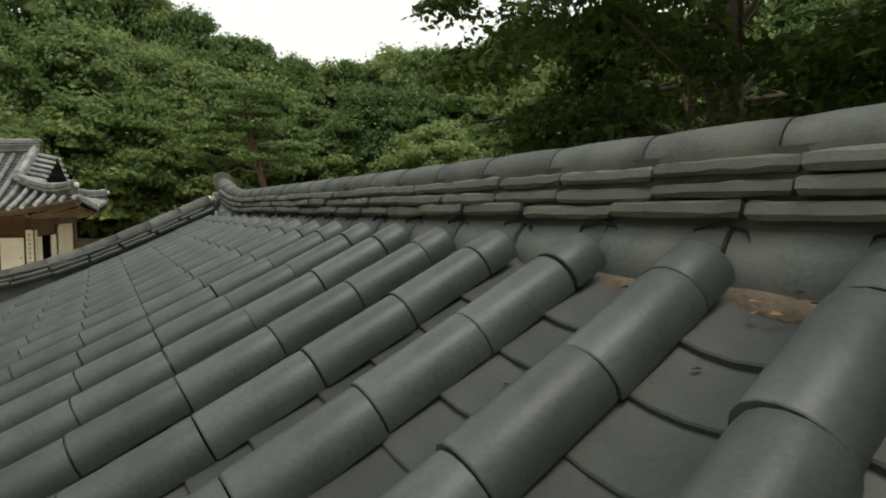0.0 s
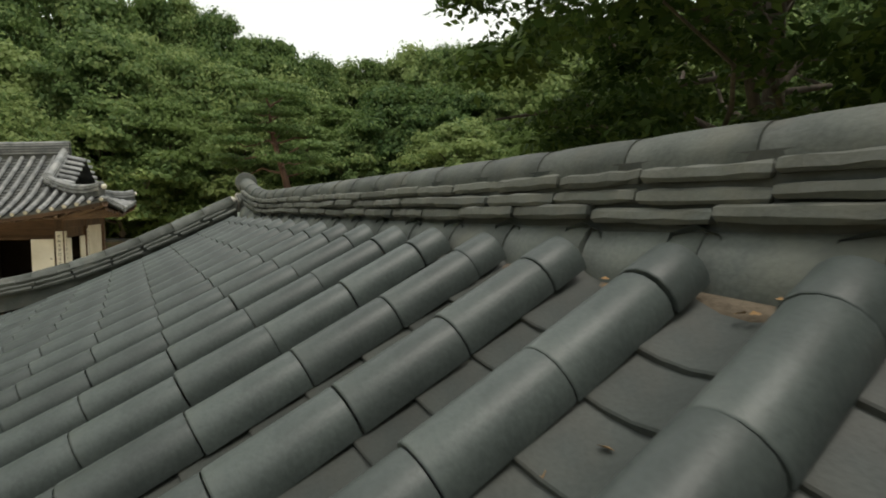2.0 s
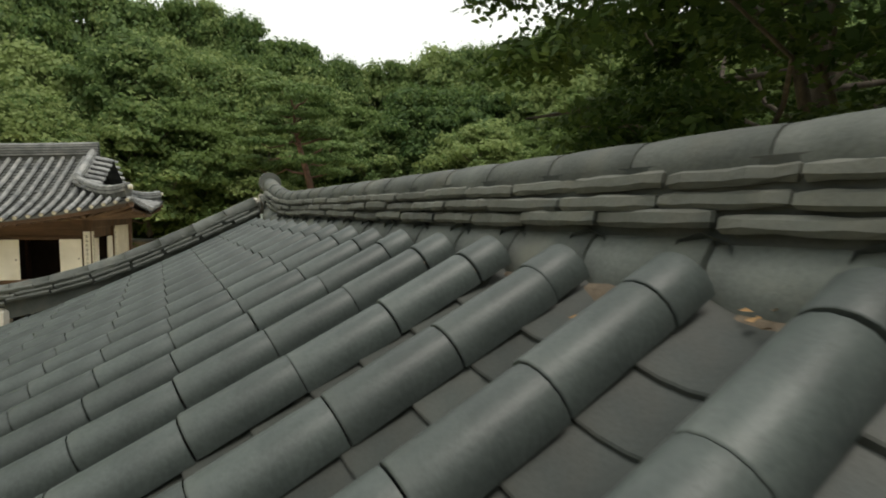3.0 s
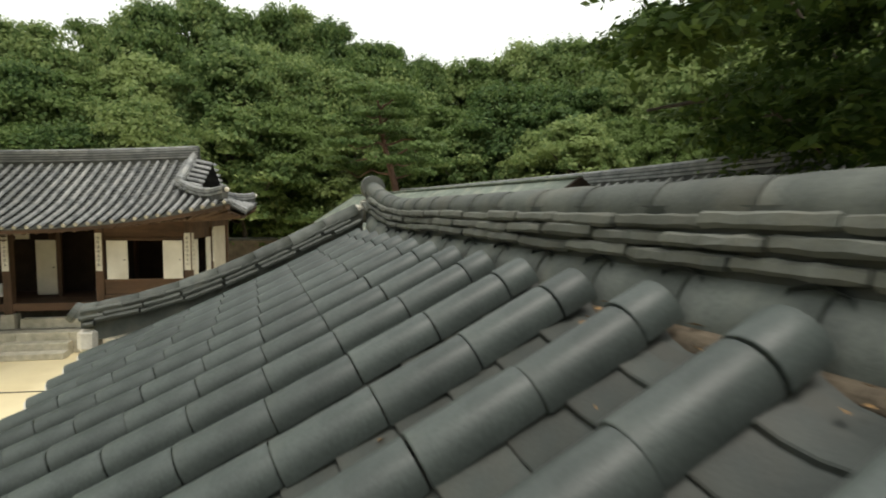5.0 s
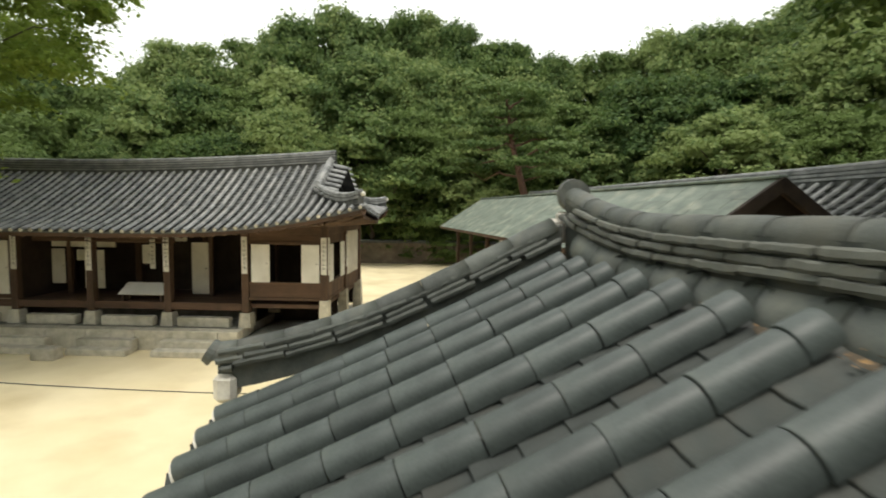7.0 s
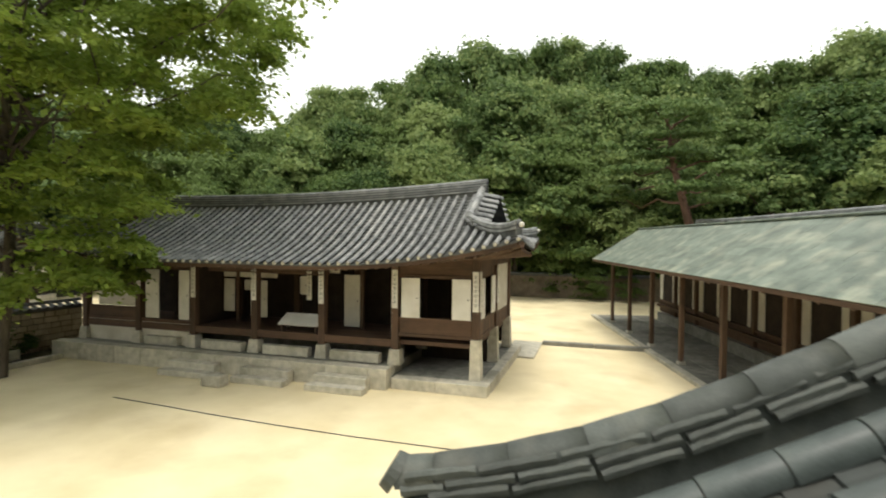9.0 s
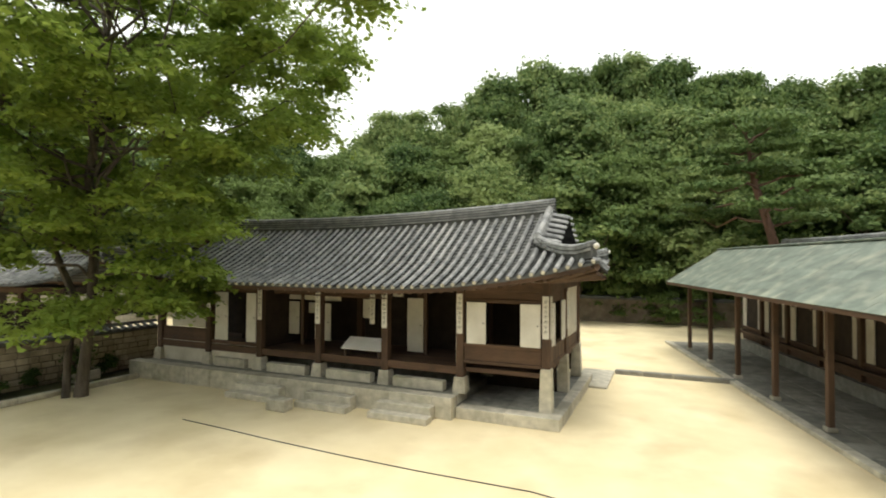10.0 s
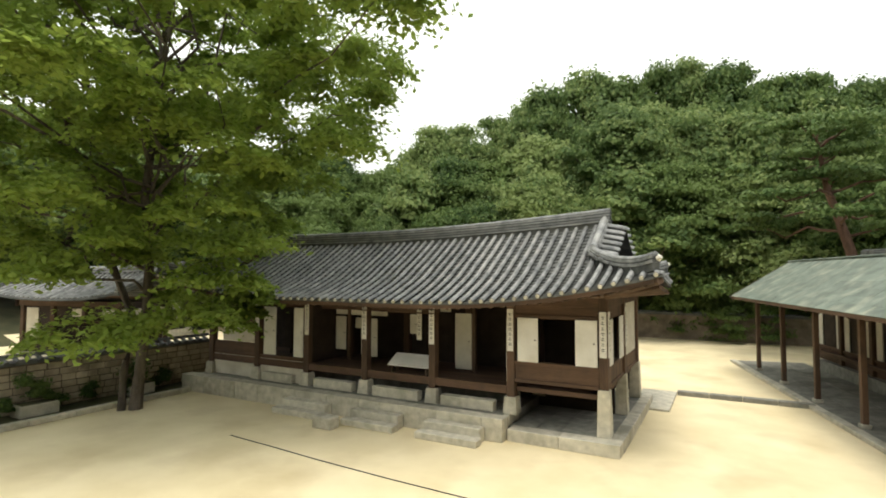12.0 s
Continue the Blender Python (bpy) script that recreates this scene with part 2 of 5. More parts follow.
def build_ground():
    near = [-60 + i * 2.0 for i in range(61)]
    far = [-2500, -1200, -600, -300, -160, -110, -85, -70]
    axis = far + near + [-v for v in reversed(far)]
    n = len(axis)
    vs = [(x, y, ground_height(x, y)) for y in axis for x in axis]
    fs = [(j * n + i, j * n + i + 1, (j + 1) * n + i + 1, (j + 1) * n + i) for j in range(n - 1) for i in range(n - 1)]
    me = bpy.data.meshes.new("ground")
    me.from_pydata(vs, [], fs)
    me.materials.append(SAND)
    me.materials.append(SOIL)
    for p in me.polygons:
        c = p.center
        p.material_index = 1 if c.z > 0.25 or abs(c.x) > 62 or abs(c.y) > 62 else 0
        p.use_smooth = True
    ob = new("ground", me)
    tagged(ob, "pale sandy courtyard ground rising to dark forest floor", "ground", kind="structure")


build_ground()


# ---- near roof: a low tiled building under the camera ----
NEAR = pose(4.87, -11.75, 0, 0, 0, -80.2) @ pose(-0.18, 0, -0.008, 0, -0.115, 0)
PITCH, COVER_R = 0.343, 0.077
EAVE_B = 2.33


def column(n):
    """Place of the n-th column of cover tiles along the ridge."""
    return 2.967 + PITCH * n


def crest(b):
    """Height of the crest of the cover tiles at b metres down the slope from the ridge."""
    b = abs(b)
    return 3.95 - 0.506 * b + 0.026 * b * b


def cover_mesh(length, r):
    """A half-round cover tile, a little narrower at its upper end, with wall thickness."""
    seg, vs, fs = 10, [], []
    for x, k in ((0, 0.965), (length * 0.03, 0.98), (length - 0.006, 1.0), (length, 0.98)):
        for i in range(seg + 1):
            a = radians(-14 + 208 * i / seg)
            vs.append((x, -math.cos(a) * r * k, math.sin(a) * r * k))
    n = seg + 1
    for x in (length, 0):
        for i in range(n):
            a = radians(-14 + 208 * i / seg)
            vs.append((x, -math.cos(a) * r * 0.78, math.sin(a) * r * 0.78))
    for j in range(5):
        for i in range(seg):
            fs.append((j * n + i, (j + 1) * n + i, (j + 1) * n + i + 1, j * n + i + 1))
    me = bpy.data.meshes.new("cover_tile")
    me.from_pydata(vs, [], fs)
    me.materials.append(TILE)
    for k, p in enumerate(me.polygons):
        p.use_smooth = k < 3 * seg
    me.update()
    return me


def pan_mesh(length, width):
    """A shallow concave pan tile with a thick lower lip."""
    seg, vs, fs = 6, [], []
    for x, dz in ((0, -0.012), (length - 0.004, 0.012), (length, 0.008), (length, -0.012), (0, -0.03)):
        for i in range(seg + 1):
            y = (i / seg - 0.5) * width
            vs.append((x, y, 0.055 * (2 * y / width) ** 2 + dz))
    n = seg + 1
    for j in range(4):
        for i in range(seg):
            fs.append((j * n + i, (j + 1) * n + i, (j + 1) * n + i + 1, j * n + i + 1))
    me = bpy.data.meshes.new("pan_tile")
    me.from_pydata(vs, [], fs)
    me.materials.append(PAN)
    for k, p in enumerate(me.polygons):
        p.use_smooth = k < seg
    me.update()
    return me


def on_slope(x, b, length, below, side=1):
    """Pose of a tile that starts b metres down the slope; side -1 is the hidden slope."""
    c0, c1 = crest(b) - below, crest(b + length) - below
    d = Vector((0, -side * length, c1 - c0)).normalized()
    y = Vector((side, 0, 0))
    z = d.cross(y)
    m = Matrix((d, y, z)).transposed().to_4x4()
    m.translation = Vector((x, -side * b, c0))
    return m


def rough_slab(ln, wd, h, rng):
    """A flat tile of a ridge course with worn, uneven edges."""
    bm, k, rings = bmesh.new(), 6, []
    for i in range(k + 1):
        x = 0.003 + (ln - 0.006) * i / k
        e = rng.uniform(-0.006, 0.006)
        c = 0.007 if i in (0, k) else 0.0
        q = [(-wd + e + 0.006, 0.002), (-wd + e - 0.002, h * 0.35), (-wd + e + 0.004, h - 0.006), (-wd + e + 0.014, h), (wd - 0.01, h), (wd, h * 0.6), (wd - 0.004, 0)]
        rings.append([bm.verts.new((x + (c if i == 0 else -c) * (j in (0, 3)), y + c, z + rng.uniform(-0.003, 0.003))) for j, (y, z) in enumerate(q)])
    for i in range(k):
        for j in range(7):
            bm.faces.new((rings[i][j], rings[i][(j + 1) % 7], rings[i + 1][(j + 1) % 7], rings[i + 1][j]))
    bm.faces.new(rings[0][::-1])
    bm.faces.new(rings[k])
    bmesh.ops.recalc_face_normals(bm, faces=bm.faces[:])
    return bm


def build_near_building():
    rng = random.Random(5)
    house = thing("tiled_wing", "low courtyard wing with grey clay tile roof and layered ridge", "building", m=NEAR)
    x_lo, x_hi = -0.15, 8.55
    # walls, timber frame and stone base below the roof
    for s in (1, -1):
        part("wall", boxed(x_lo + 0.35, x_hi - 0.35, -s * 1.25 - 0.07, -s * 1.25 + 0.07, 0.35, 3.08), PLASTER, house)
        part("stone_base", boxed(x_lo + 0.2, x_hi - 0.2, -s * 1.3 - 0.2, -s * 1.3 + 0.2, 0, 0.35, 0.02), STONE, house)
        part("eave_board", boxed(x_lo - 0.02, x_hi, -s * 2.14 - 0.03, -s * 2.14 + 0.03, 2.76, 2.83, 0.006), WOOD_H, house)
        for i in range(30):
            x = x_lo + 0.15 + i * 0.32
            if x < x_hi:
                part("rafter", tube([(x, -s * 0.3, 3.56), (x, -s * 2.1, 2.76)], (0.05, 0.045), 8), WOOD, house)
        for i in range(5):
            x = x_lo + 0.45 + i * 1.95
            part("post", boxed(x - 0.1, x + 0.1, -s * 1.25 - 0.1, -s * 1.25 + 0.1, 0.35, 3.08, 0.01), WOOD, house)
    for x in (x_lo + 0.35, x_hi - 0.35):
        bm = bmesh.new()
        pts = [(-1.25, 0.35), (1.25, 0.35), (1.25, 3.1), (0, 3.66), (-1.25, 3.1)]
        a = [bm.verts.new((x - 0.07, *p)) for p in pts]
        b = [bm.verts.new((x + 0.07, *p)) for p in pts]
        bm.faces.new(a), bm.faces.new(list(reversed(b)))
        for i in range(5):
            bm.faces.new((a[i], b[i], b[(i + 1) % 5], a[(i + 1) % 5]))
        part("gable_wall", bm, PLASTER, house)
    # earth bedding under the tiles
    for s in (1, -1):
        steps = [EAVE_B * k / 8 - (0.03 if k == 8 else 0) for k in range(9)]
        vs = [(x, -s * b, crest(b) - 0.175 - d) for d in (0, 0.05) for b in steps for x in (x_lo, x_hi)]
        fs = [(2 * k, 2 * k + 1, 2 * k + 3, 2 * k + 2) for k in range(8)] + [(18 + 2 * k, 18 + 2 * k + 2, 18 + 2 * k + 3, 18 + 2 * k + 1) for k in range(8)]
        fs += [(16, 17, 35, 34)]
        me = bpy.data.meshes.new("bedding")
        me.from_pydata(vs, [], fs)
        part("bedding", me, EARTH, house)
    # cover tiles and pan tiles on the courtyard slope
    cover, cap, pan = cover_mesh(0.3, COVER_R), cover_mesh(0.125, COVER_R), pan_mesh(0.3, 0.35)
    plug = tube([(0, 0, 0), (0.02, 0, 0)], (0.075, 0.075), 10)
    for n in range(-8, 17):
        x = column(n)
        b = 0.058
        rows = [0.113] + [0.267] * 9
        for k, step in enumerate(rows):
            if b > EAVE_B - 0.05:
                break
            if b + step > EAVE_B:
                step = EAVE_B - b
            me = cap if k == 0 else cover
            ob = part("cover_tile", me, TILE, house)
            jig = Matrix.Translation((rng.uniform(-0.006, 0.006), 0, rng.uniform(-0.003, 0.004))) @ on_slope(x, b, step, COVER_R)
            jig = jig @ pose(0, 0, 0, 0, rng.uniform(-0.3, 0.3), rng.uniform(-0.7, 0.7)) @ Matrix.Diagonal(((math.hypot(step, crest(b + step) - crest(b)) - 0.0045) / (0.125 if k == 0 else 0.3), 1, 1, 1))
            ob.matrix_basis = jig
            b += step
        ob = part("mortar_plug", plug, MORTAR, house)
        ob.matrix_basis = on_slope(x, EAVE_B - 0.035, 0.02, COVER_R + 0.01)
    joined_v, joined_f = [], []
    for n in range(-8, 16):
        x = (column(n) + column(n + 1)) / 2
        shift = rng.uniform(-0.03, 0.03)
        for k in range(16):
            b = -0.03 + 0.151 * k + shift + rng.uniform(-0.01, 0.01)
            m = on_slope(x + rng.uniform(-0.008, 0.008), min(b, EAVE_B - 0.27), 0.26, 0.137) @ pose(0, 0, 0, 0, -0.9 + rng.uniform(-0.6, 0.8), rng.uniform(-1.6, 1.6))
            if n >= -2:
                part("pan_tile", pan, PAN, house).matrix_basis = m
            else:
                o = len(joined_v)
                joined_v += [m @ v.co for v in pan.vertices]
                joined_f += [tuple(o + i for i in p.vertices) for p in pan.polygons]
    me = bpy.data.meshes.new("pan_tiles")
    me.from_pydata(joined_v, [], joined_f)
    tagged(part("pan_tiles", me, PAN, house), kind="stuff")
    # the hidden slope: one joined sheet of rolls
    vs, fs = [], []
    for n in range(-8, 17):
        x = column(n)
        for dx, dz in ((-0.167, -0.14), (-0.085, -0.09), (-0.06, -0.02), (0, 0.0), (0.06, -0.02), (0.085, -0.09)):
            for k in range(7):
                b = EAVE_B * k / 6
                vs.append((x + dx, b, crest(b) + dz))
    cols = len(vs) // 7
    fs = [(c * 7 + k, (c + 1) * 7 + k, (c + 1) * 7 + k + 1, c * 7 + k + 1) for c in range(cols - 1) for k in range(6)]
    me = bpy.data.meshes.new("rear_tiles")
    me.from_pydata(vs, [], fs)
    tagged(part("rear_tiles", me, TILE, house), kind="stuff")

    # main ridge
    def lift(x):
        return 0.175 * max(0.0, 1 - x / 1.25) ** 2 + 0.005 * max(0.0, x - 4.5)

    yc = 0.11
    x = 0.0
    for n in range(-8, 17):
        xa, xb = column(n) + 0.02, column(n + 1) + 0.02
        j = rng.uniform(-0.006, 0.006)
        part("ridge_base_tile", tube([(xa + 0.004, yc + j, 3.81 + lift(xa)), (xb - 0.004, yc + j, 3.81 + lift(xb))], (0.143, 0.147), 14, -14, 194), RIDGE_BASE, house)
    part("ridge_bedding", tube([(k * 0.2 - 0.05, -0.02 + 0.012 * math.sin(k * 2.1), 3.757 + 0.008 * math.sin(k * 3.7)) for k in range(43)], [0.046 + 0.008 * math.sin(k * 1.3) for k in range(43)], 8), EARTH, house, "crumbling brown earth mortar")
    part("ridge_core", sweep_rect([(k * 0.4 + 0.02, yc, lift(k * 0.4)) for k in range(22)], 0.17, 3.69, 4.1), PAN, house)
    for course in range(3):
        x = -0.03 + 0.12 * course
        z = 3.946 + course * 0.047
        while x < 8.3:
            ln = rng.uniform(0.29, 0.36)
            h, wd = rng.uniform(0.037, 0.044), 0.122 - 0.006 * course + rng.uniform(-0.008, 0.01)
            bm = rough_slab(ln, wd, h, rng)
            ob = part("ridge_slab_tile", bm, RIDGE, house)
            tilt = math.degrees(math.atan2(lift(x + ln) - lift(x), ln))
            ob.matrix_basis = pose(x, yc, z + lift(x) + rng.uniform(-0.004, 0.005), rng.uniform(-2, 2), -tilt + rng.uniform(-0.8, 0.8), rng.uniform(-0.8, 0.8))
            x += ln
    x = -0.04
    while x < 8.3:
        ln = rng.uniform(0.31, 0.345)
        k = 4
        pts = [(x + 0.002 + (ln - 0.004) * i / k, yc, 4.086 + lift(x + ln * i / k)) for i in range(k + 1)]
        part("ridge_cap_tile", tube(pts, (0.083, 0.087, 0.088, 0.088, 0.085), 14, -8, 188), RIDGE, house)
        x += ln
    bm = bmesh.new()
    bmesh.ops.create_cone(bm, cap_ends=True, segments=20, radius1=0.126, radius2=0.116, depth=0.04, matrix=pose(-0.05, yc, 4.3, 0, 82, 0))
    part("ridge_end_disc", bm, RIDGE, house, "dark round end tile")
    bm = boxed(-0.075, -0.045, yc - 0.13, yc + 0.13, 3.95, 4.18, 0.02)
    part("ridge_end_mortar", bm, MORTAR, house, "white lime mortar facing")
    part("verge_head_mortar", boxed(-0.07, 0.02, -0.1, -0.02, 4.03, 4.13, 0.025), MORTAR, house, "white lime mortar lump")

    # verge ridge down the gable edge
    def vtop(b):
        return crest(b) + 0.03 + 0.13 * max(0.0, (b - 1.1) / 1.15) ** 2

    stations = [0.02 + k * (EAVE_B - 0.0) / 10 for k in range(11)]
    part("verge_core", sweep_rect([(0.0, -b, vtop(b)) for b in stations], 0.14, -0.12, 0.12), RIDGE, house)
    for course in range(3):
        b = 0.03 + 0.1 * course
        while b < EAVE_B - 0.03:
            ln = min(rng.uniform(0.27, 0.34), EAVE_B + 0.03 * course - b)
            wd = 0.112 - 0.01 * course
            bm = rough_slab(ln, wd, 0.036, rng)
            ob = part("verge_slab_tile", bm, RIDGE, house)
            m = on_slope(0.0, b, ln, 0)
            dz = vtop(b + ln / 2) - crest(b + ln / 2)
            slope_fix = math.degrees(math.atan2((vtop(b + ln) - vtop(b)) - (crest(b + ln) - crest(b)), ln))
            ob.matrix_basis = Matrix.Translation((rng.uniform(-0.006, 0.006), 0, dz + 0.0 + course * 0.044)) @ m @ pose(0, 0, 0, 0, -slope_fix + rng.uniform(-1, 1), 0)
            b += ln
    b = 0.05
    while b < EAVE_B + 0.0:
        ln = min(0.31, EAVE_B + 0.06 - b)
        pts = [(0, -(b + 0.002 + (ln - 0.004) * i / 3), vtop(b + ln * i / 3) + 0.105) for i in range(4)]
        part("verge_cap_tile", tube(pts, (0.084, 0.088, 0.09, 0.087), 12, -8, 188), RIDGE, house)
        b += ln
    bm = bmesh.new()
    bmesh.ops.create_cone(bm, cap_ends=True, segments=18, radius1=0.092, radius2=0.082, depth=0.05, matrix=pose(0, -EAVE_B - 0.075, vtop(EAVE_B) + 0.125, 58, 0, 0))
    part("verge_end_tile", bm, RIDGE, house, "dark upturned end tile")
    part("verge_end_mortar", boxed(-0.09, 0.11, -EAVE_B - 0.05, -EAVE_B + 0.1, vtop(EAVE_B) - 0.2, vtop(EAVE_B) - 0.005, 0.035), MORTAR, house, "white lime mortar lump")


build_near_building()


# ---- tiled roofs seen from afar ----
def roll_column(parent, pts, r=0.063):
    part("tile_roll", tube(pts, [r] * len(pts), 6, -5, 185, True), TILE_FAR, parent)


def pan_sheet(parent, grid, name="pan_sheet"):
    """A stepped sheet of pan tiles through a grid of points: rows run down the slope."""
    vs, fs = [], []
    rows, cols = len(grid), len(grid[0])
    for j in range(rows):
        for p in grid[j]:
            vs.append(Vector(p))
        if 0 < j:
            for p in grid[j]:
                vs.append(Vector(p) + Vector((0, 0, -0.045)))
    def top(j):
        return 0 if j == 0 else cols + (j - 1) * 2 * cols
    for j in range(rows - 1):
        start = top(j) + (cols if j > 0 else 0)
        end = top(j + 1)
        for i in range(cols - 1):
            fs.append((start + i, start + i + 1, end + i + 1, end + i))
            fs.append((end + i, end + i + 1, end + cols + i + 1, end + cols + i))
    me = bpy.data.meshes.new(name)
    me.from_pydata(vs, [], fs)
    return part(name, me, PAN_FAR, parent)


def layered_ridge(parent, pts, w=0.3, h=0.3, r=0.09, courses=3, name="ridge"):
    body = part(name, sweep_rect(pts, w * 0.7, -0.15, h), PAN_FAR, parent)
    for c in range(courses):
        z = h * c / courses
        part("ridge_course", sweep_rect(pts, w - 0.03 * c, z + 0.02, z + h / courses - 0.015), TILE_FAR, body)
    part("ridge_cap", tube([Vector(p) + Vector((0, 0, h - 0.02)) for p in pts], [r] * len(pts), 8, -8, 188), TILE_FAR, body)
    return body


# ---- the main hall ----
BAY = 2.4
HALL_COLS = [0.0, -2.4, -4.8, -7.2, -9.6, -11.9, -14.3]
RIDGE_Y, EAVE_Y = 2.4, -1.35


def hall_eave(x):
    return 3.5 + 0.72 * max(0.0, (x + 5) / 6.3) ** 2.2 + 0.72 * max(0.0, (-9.3 - x) / 6.3) ** 2.2


def hall_ridge(x):
    return 5.36 + 0.36 * max(0.0, (x + 9.0) / 8.6) ** 1.8 + 0.2 * max(0.0, (-11.0 - x) / 4) ** 2


def hall_point(x, w, front=True):
    """A point of the hall's roof: w from 0 at the ridge to 1 at the eave."""
    dip = 0.2 * 4 * w * (1 - w) * (0.8 if w < 0.5 else 1.0)
    out = 0.16 * max(0.0, (x + 2) / 3.3) ** 2 + 0.16 * max(0.0, (-12.3 - x) / 3.3) ** 2
    y = RIDGE_Y + (EAVE_Y - out - RIDGE_Y) * w
    z = hall_ridge(x) * (1 - w) + hall_eave(x) * w - dip
    if not front:
        x -= REAR_SHORT * (max(0.0, x - X_GABLE) - max(0.0, -14.3 - X_GABLE - x)) / (X_TIP - X_GABLE)
    return Vector((x, y if front else 2 * RIDGE_Y - y, z))


X_GABLE, X_TIP, W_HIP = -0.4, 1.5, 0.46
REAR_SHORT = 0.55


def hip_w(x):
    """Where the slope starts beside the hip: 0 between the gables."""
    for k in (x - X_GABLE, (-14.3 - X_GABLE) - x + 0.4):
        if k > 0:
            return min(0.97, W_HIP + (1 - W_HIP) * k / (X_TIP - X_GABLE))
    return 0.0


def build_hall():
    hall = thing("main_hall", "old timber hall with grey tiled hip-and-gable roof, white paper doors", "building")
    x0, x1 = -14.3 - X_TIP, X_TIP
    n = 60
    for front in (True, False):
        rows = []
        cols = 61
        for j in range(23):
            row = []
            for i in range(cols):
                x = x0 + (x1 - x0) * i / (cols - 1)
                ws = hip_w(x)
                w = ws + (1 - ws) * j / 22
                p = hall_point(x, w, front)
                row.append(p + Vector((0, 0, -0.045)))
            rows.append(row if front else row[::-1])
        pan_sheet(hall, rows)
        for i in range(n):
            x = x0 + 0.12 + (x1 - x0 - 0.24) * i / (n - 1)
            ws = hip_w(x)
            k = 9 if front else 4
            pts = [hall_point(x, ws + (1.012 - ws) * j / k, front) for j in range(k + 1)]
            roll_column(hall, pts)
            if front:
                e = hall_point(x, 1.012)
                part("eave_mortar", tube([e + Vector((0, 0.02, 0.0)), e + Vector((0, -0.025, -0.012))], (0.05, 0.044), 8), STONE, hall)
    # side slopes below the gables
    for right in (True, False):
        def sp(y, w, right=right):
            a = hall_point(X_TIP, 1.0, y < RIDGE_Y)
            t = abs(y - RIDGE_Y) / abs(a.y - RIDGE_Y)
            ze = 3.96 + (a.z - 3.96) * t ** 2
            edge = X_TIP - REAR_SHORT * min(1.0, max(0.0, (y - RIDGE_Y) / 3.9 + 0.5))
            x = X_GABLE - 0.05 + (edge - X_GABLE + 0.05) * w
            z = 4.75 * (1 - w) + ze * w - 0.1 * 4 * w * (1 - w) * 0.5
            return Vector((x if right else -14.3 - x, y, z))
        ya, yb = hall_point(X_TIP, 1.0).y, hall_point(X_TIP, 1.0, False).y
        grid = []
        for j in range(9):
            w = j / 8
            half = (abs(ya - RIDGE_Y)) * (0.5 + 0.5 * w)
            row = [sp(RIDGE_Y - half + 2 * half * i / 20, w) - Vector((0, 0, 0.06)) for i in range(21)]
            grid.append(row if right else row[::-1])
        pan_sheet(hall, grid)
        for i in range(26):
            y = ya + 0.15 + (yb - ya - 0.3) * i / 25
            half = abs(y - RIDGE_Y) / abs(ya - RIDGE_Y)
            ws = max(0.0, half * 2 - 1)
            roll_column(hall, [sp(y, ws + (1.01 - ws) * k / 4) for k in range(5)])
        # gable triangle
        xg = X_GABLE - 0.25 if right else -14.3 - X_GABLE + 0.25
        bm = bmesh.new()
        zr = hall_ridge(X_GABLE) - 0.05
        tri = [(RIDGE_Y - 1.75, 4.62), (RIDGE_Y + 1.75, 4.62), (RIDGE_Y, zr)]
        a = [bm.verts.new((xg - 0.04, *p)) for p in tri]
        b = [bm.verts.new((xg + 0.04, *p)) for p in tri]
        bm.faces.new(a), bm.faces.new(b[::-1])
        for i in range(3):
            bm.faces.new((a[i], b[i], b[(i + 1) % 3], a[(i + 1) % 3]))
        part("gable_panel", bm, WOOD, hall)
        sg = 1 if right else -1
        for front in (True, False):
            gx = X_GABLE if right else -14.3 - X_GABLE
            line = [hall_point(gx, 0.02 + (W_HIP - 0.02) * k / 6, front) + Vector((0, 0, 0.02)) for k in range(7)]
            layered_ridge(hall, line, 0.26, 0.2, 0.085, 2, "descending_ridge")
            for k in range(6):
                p = hall_point(gx, 0.06 + (W_HIP - 0.06) * k / 5.5, front)
                roll_column(hall, [p + Vector((sg * 0.08, 0, 0.05)), p + Vector((sg * 0.5, 0, -0.03)), p + Vector((sg * 0.62, 0, -0.07))], 0.08)
            bm = bmesh.new()
            vs = []
            for k in range(7):
                p = hall_point(gx, W_HIP * k / 6, front)
                vs.append((bm.verts.new(p + Vector((sg * 0.05, 0, -0.04))), bm.verts.new(p + Vector((sg * 0.56, 0, -0.13)))))
            for k in range(6):
                bm.faces.new((vs[k][0], vs[k][1], vs[k + 1][1], vs[k + 1][0]))
            bmesh.ops.solidify(bm, geom=bm.faces[:], thickness=0.05)
            part("verge_pan", bm, PAN_FAR, hall)
            foot = hall_point(gx, W_HIP, front)
            bm = bmesh.new()
            bmesh.ops.create_cone(bm, cap_ends=True, segments=14, radius1=0.13, radius2=0.12, depth=0.05, matrix=Matrix.Translation(foot + Vector((0, -0.06 if front else 0.06, 0.2))) @ pose(0, 0, 0, 80, 0, 0))
            part("ridge_end_disc", bm, TILE_FAR, hall)
            tip = hall_point(X_TIP if right else -14.3 - X_TIP, 1.0, front)
            hip = []
            for k in range(9):
                t = k / 8
                p = foot.lerp(tip, t * 0.93)
                p.z += 0.0 - 0.2 * 4 * t * (1 - t) * 0.6 + 0.16 * t ** 3
                hip.append(p)
            layered_ridge(hall, hip, 0.24, 0.2, 0.085, 2, "hip_ridge")
            end = hip[-1]
            bm = bmesh.new()
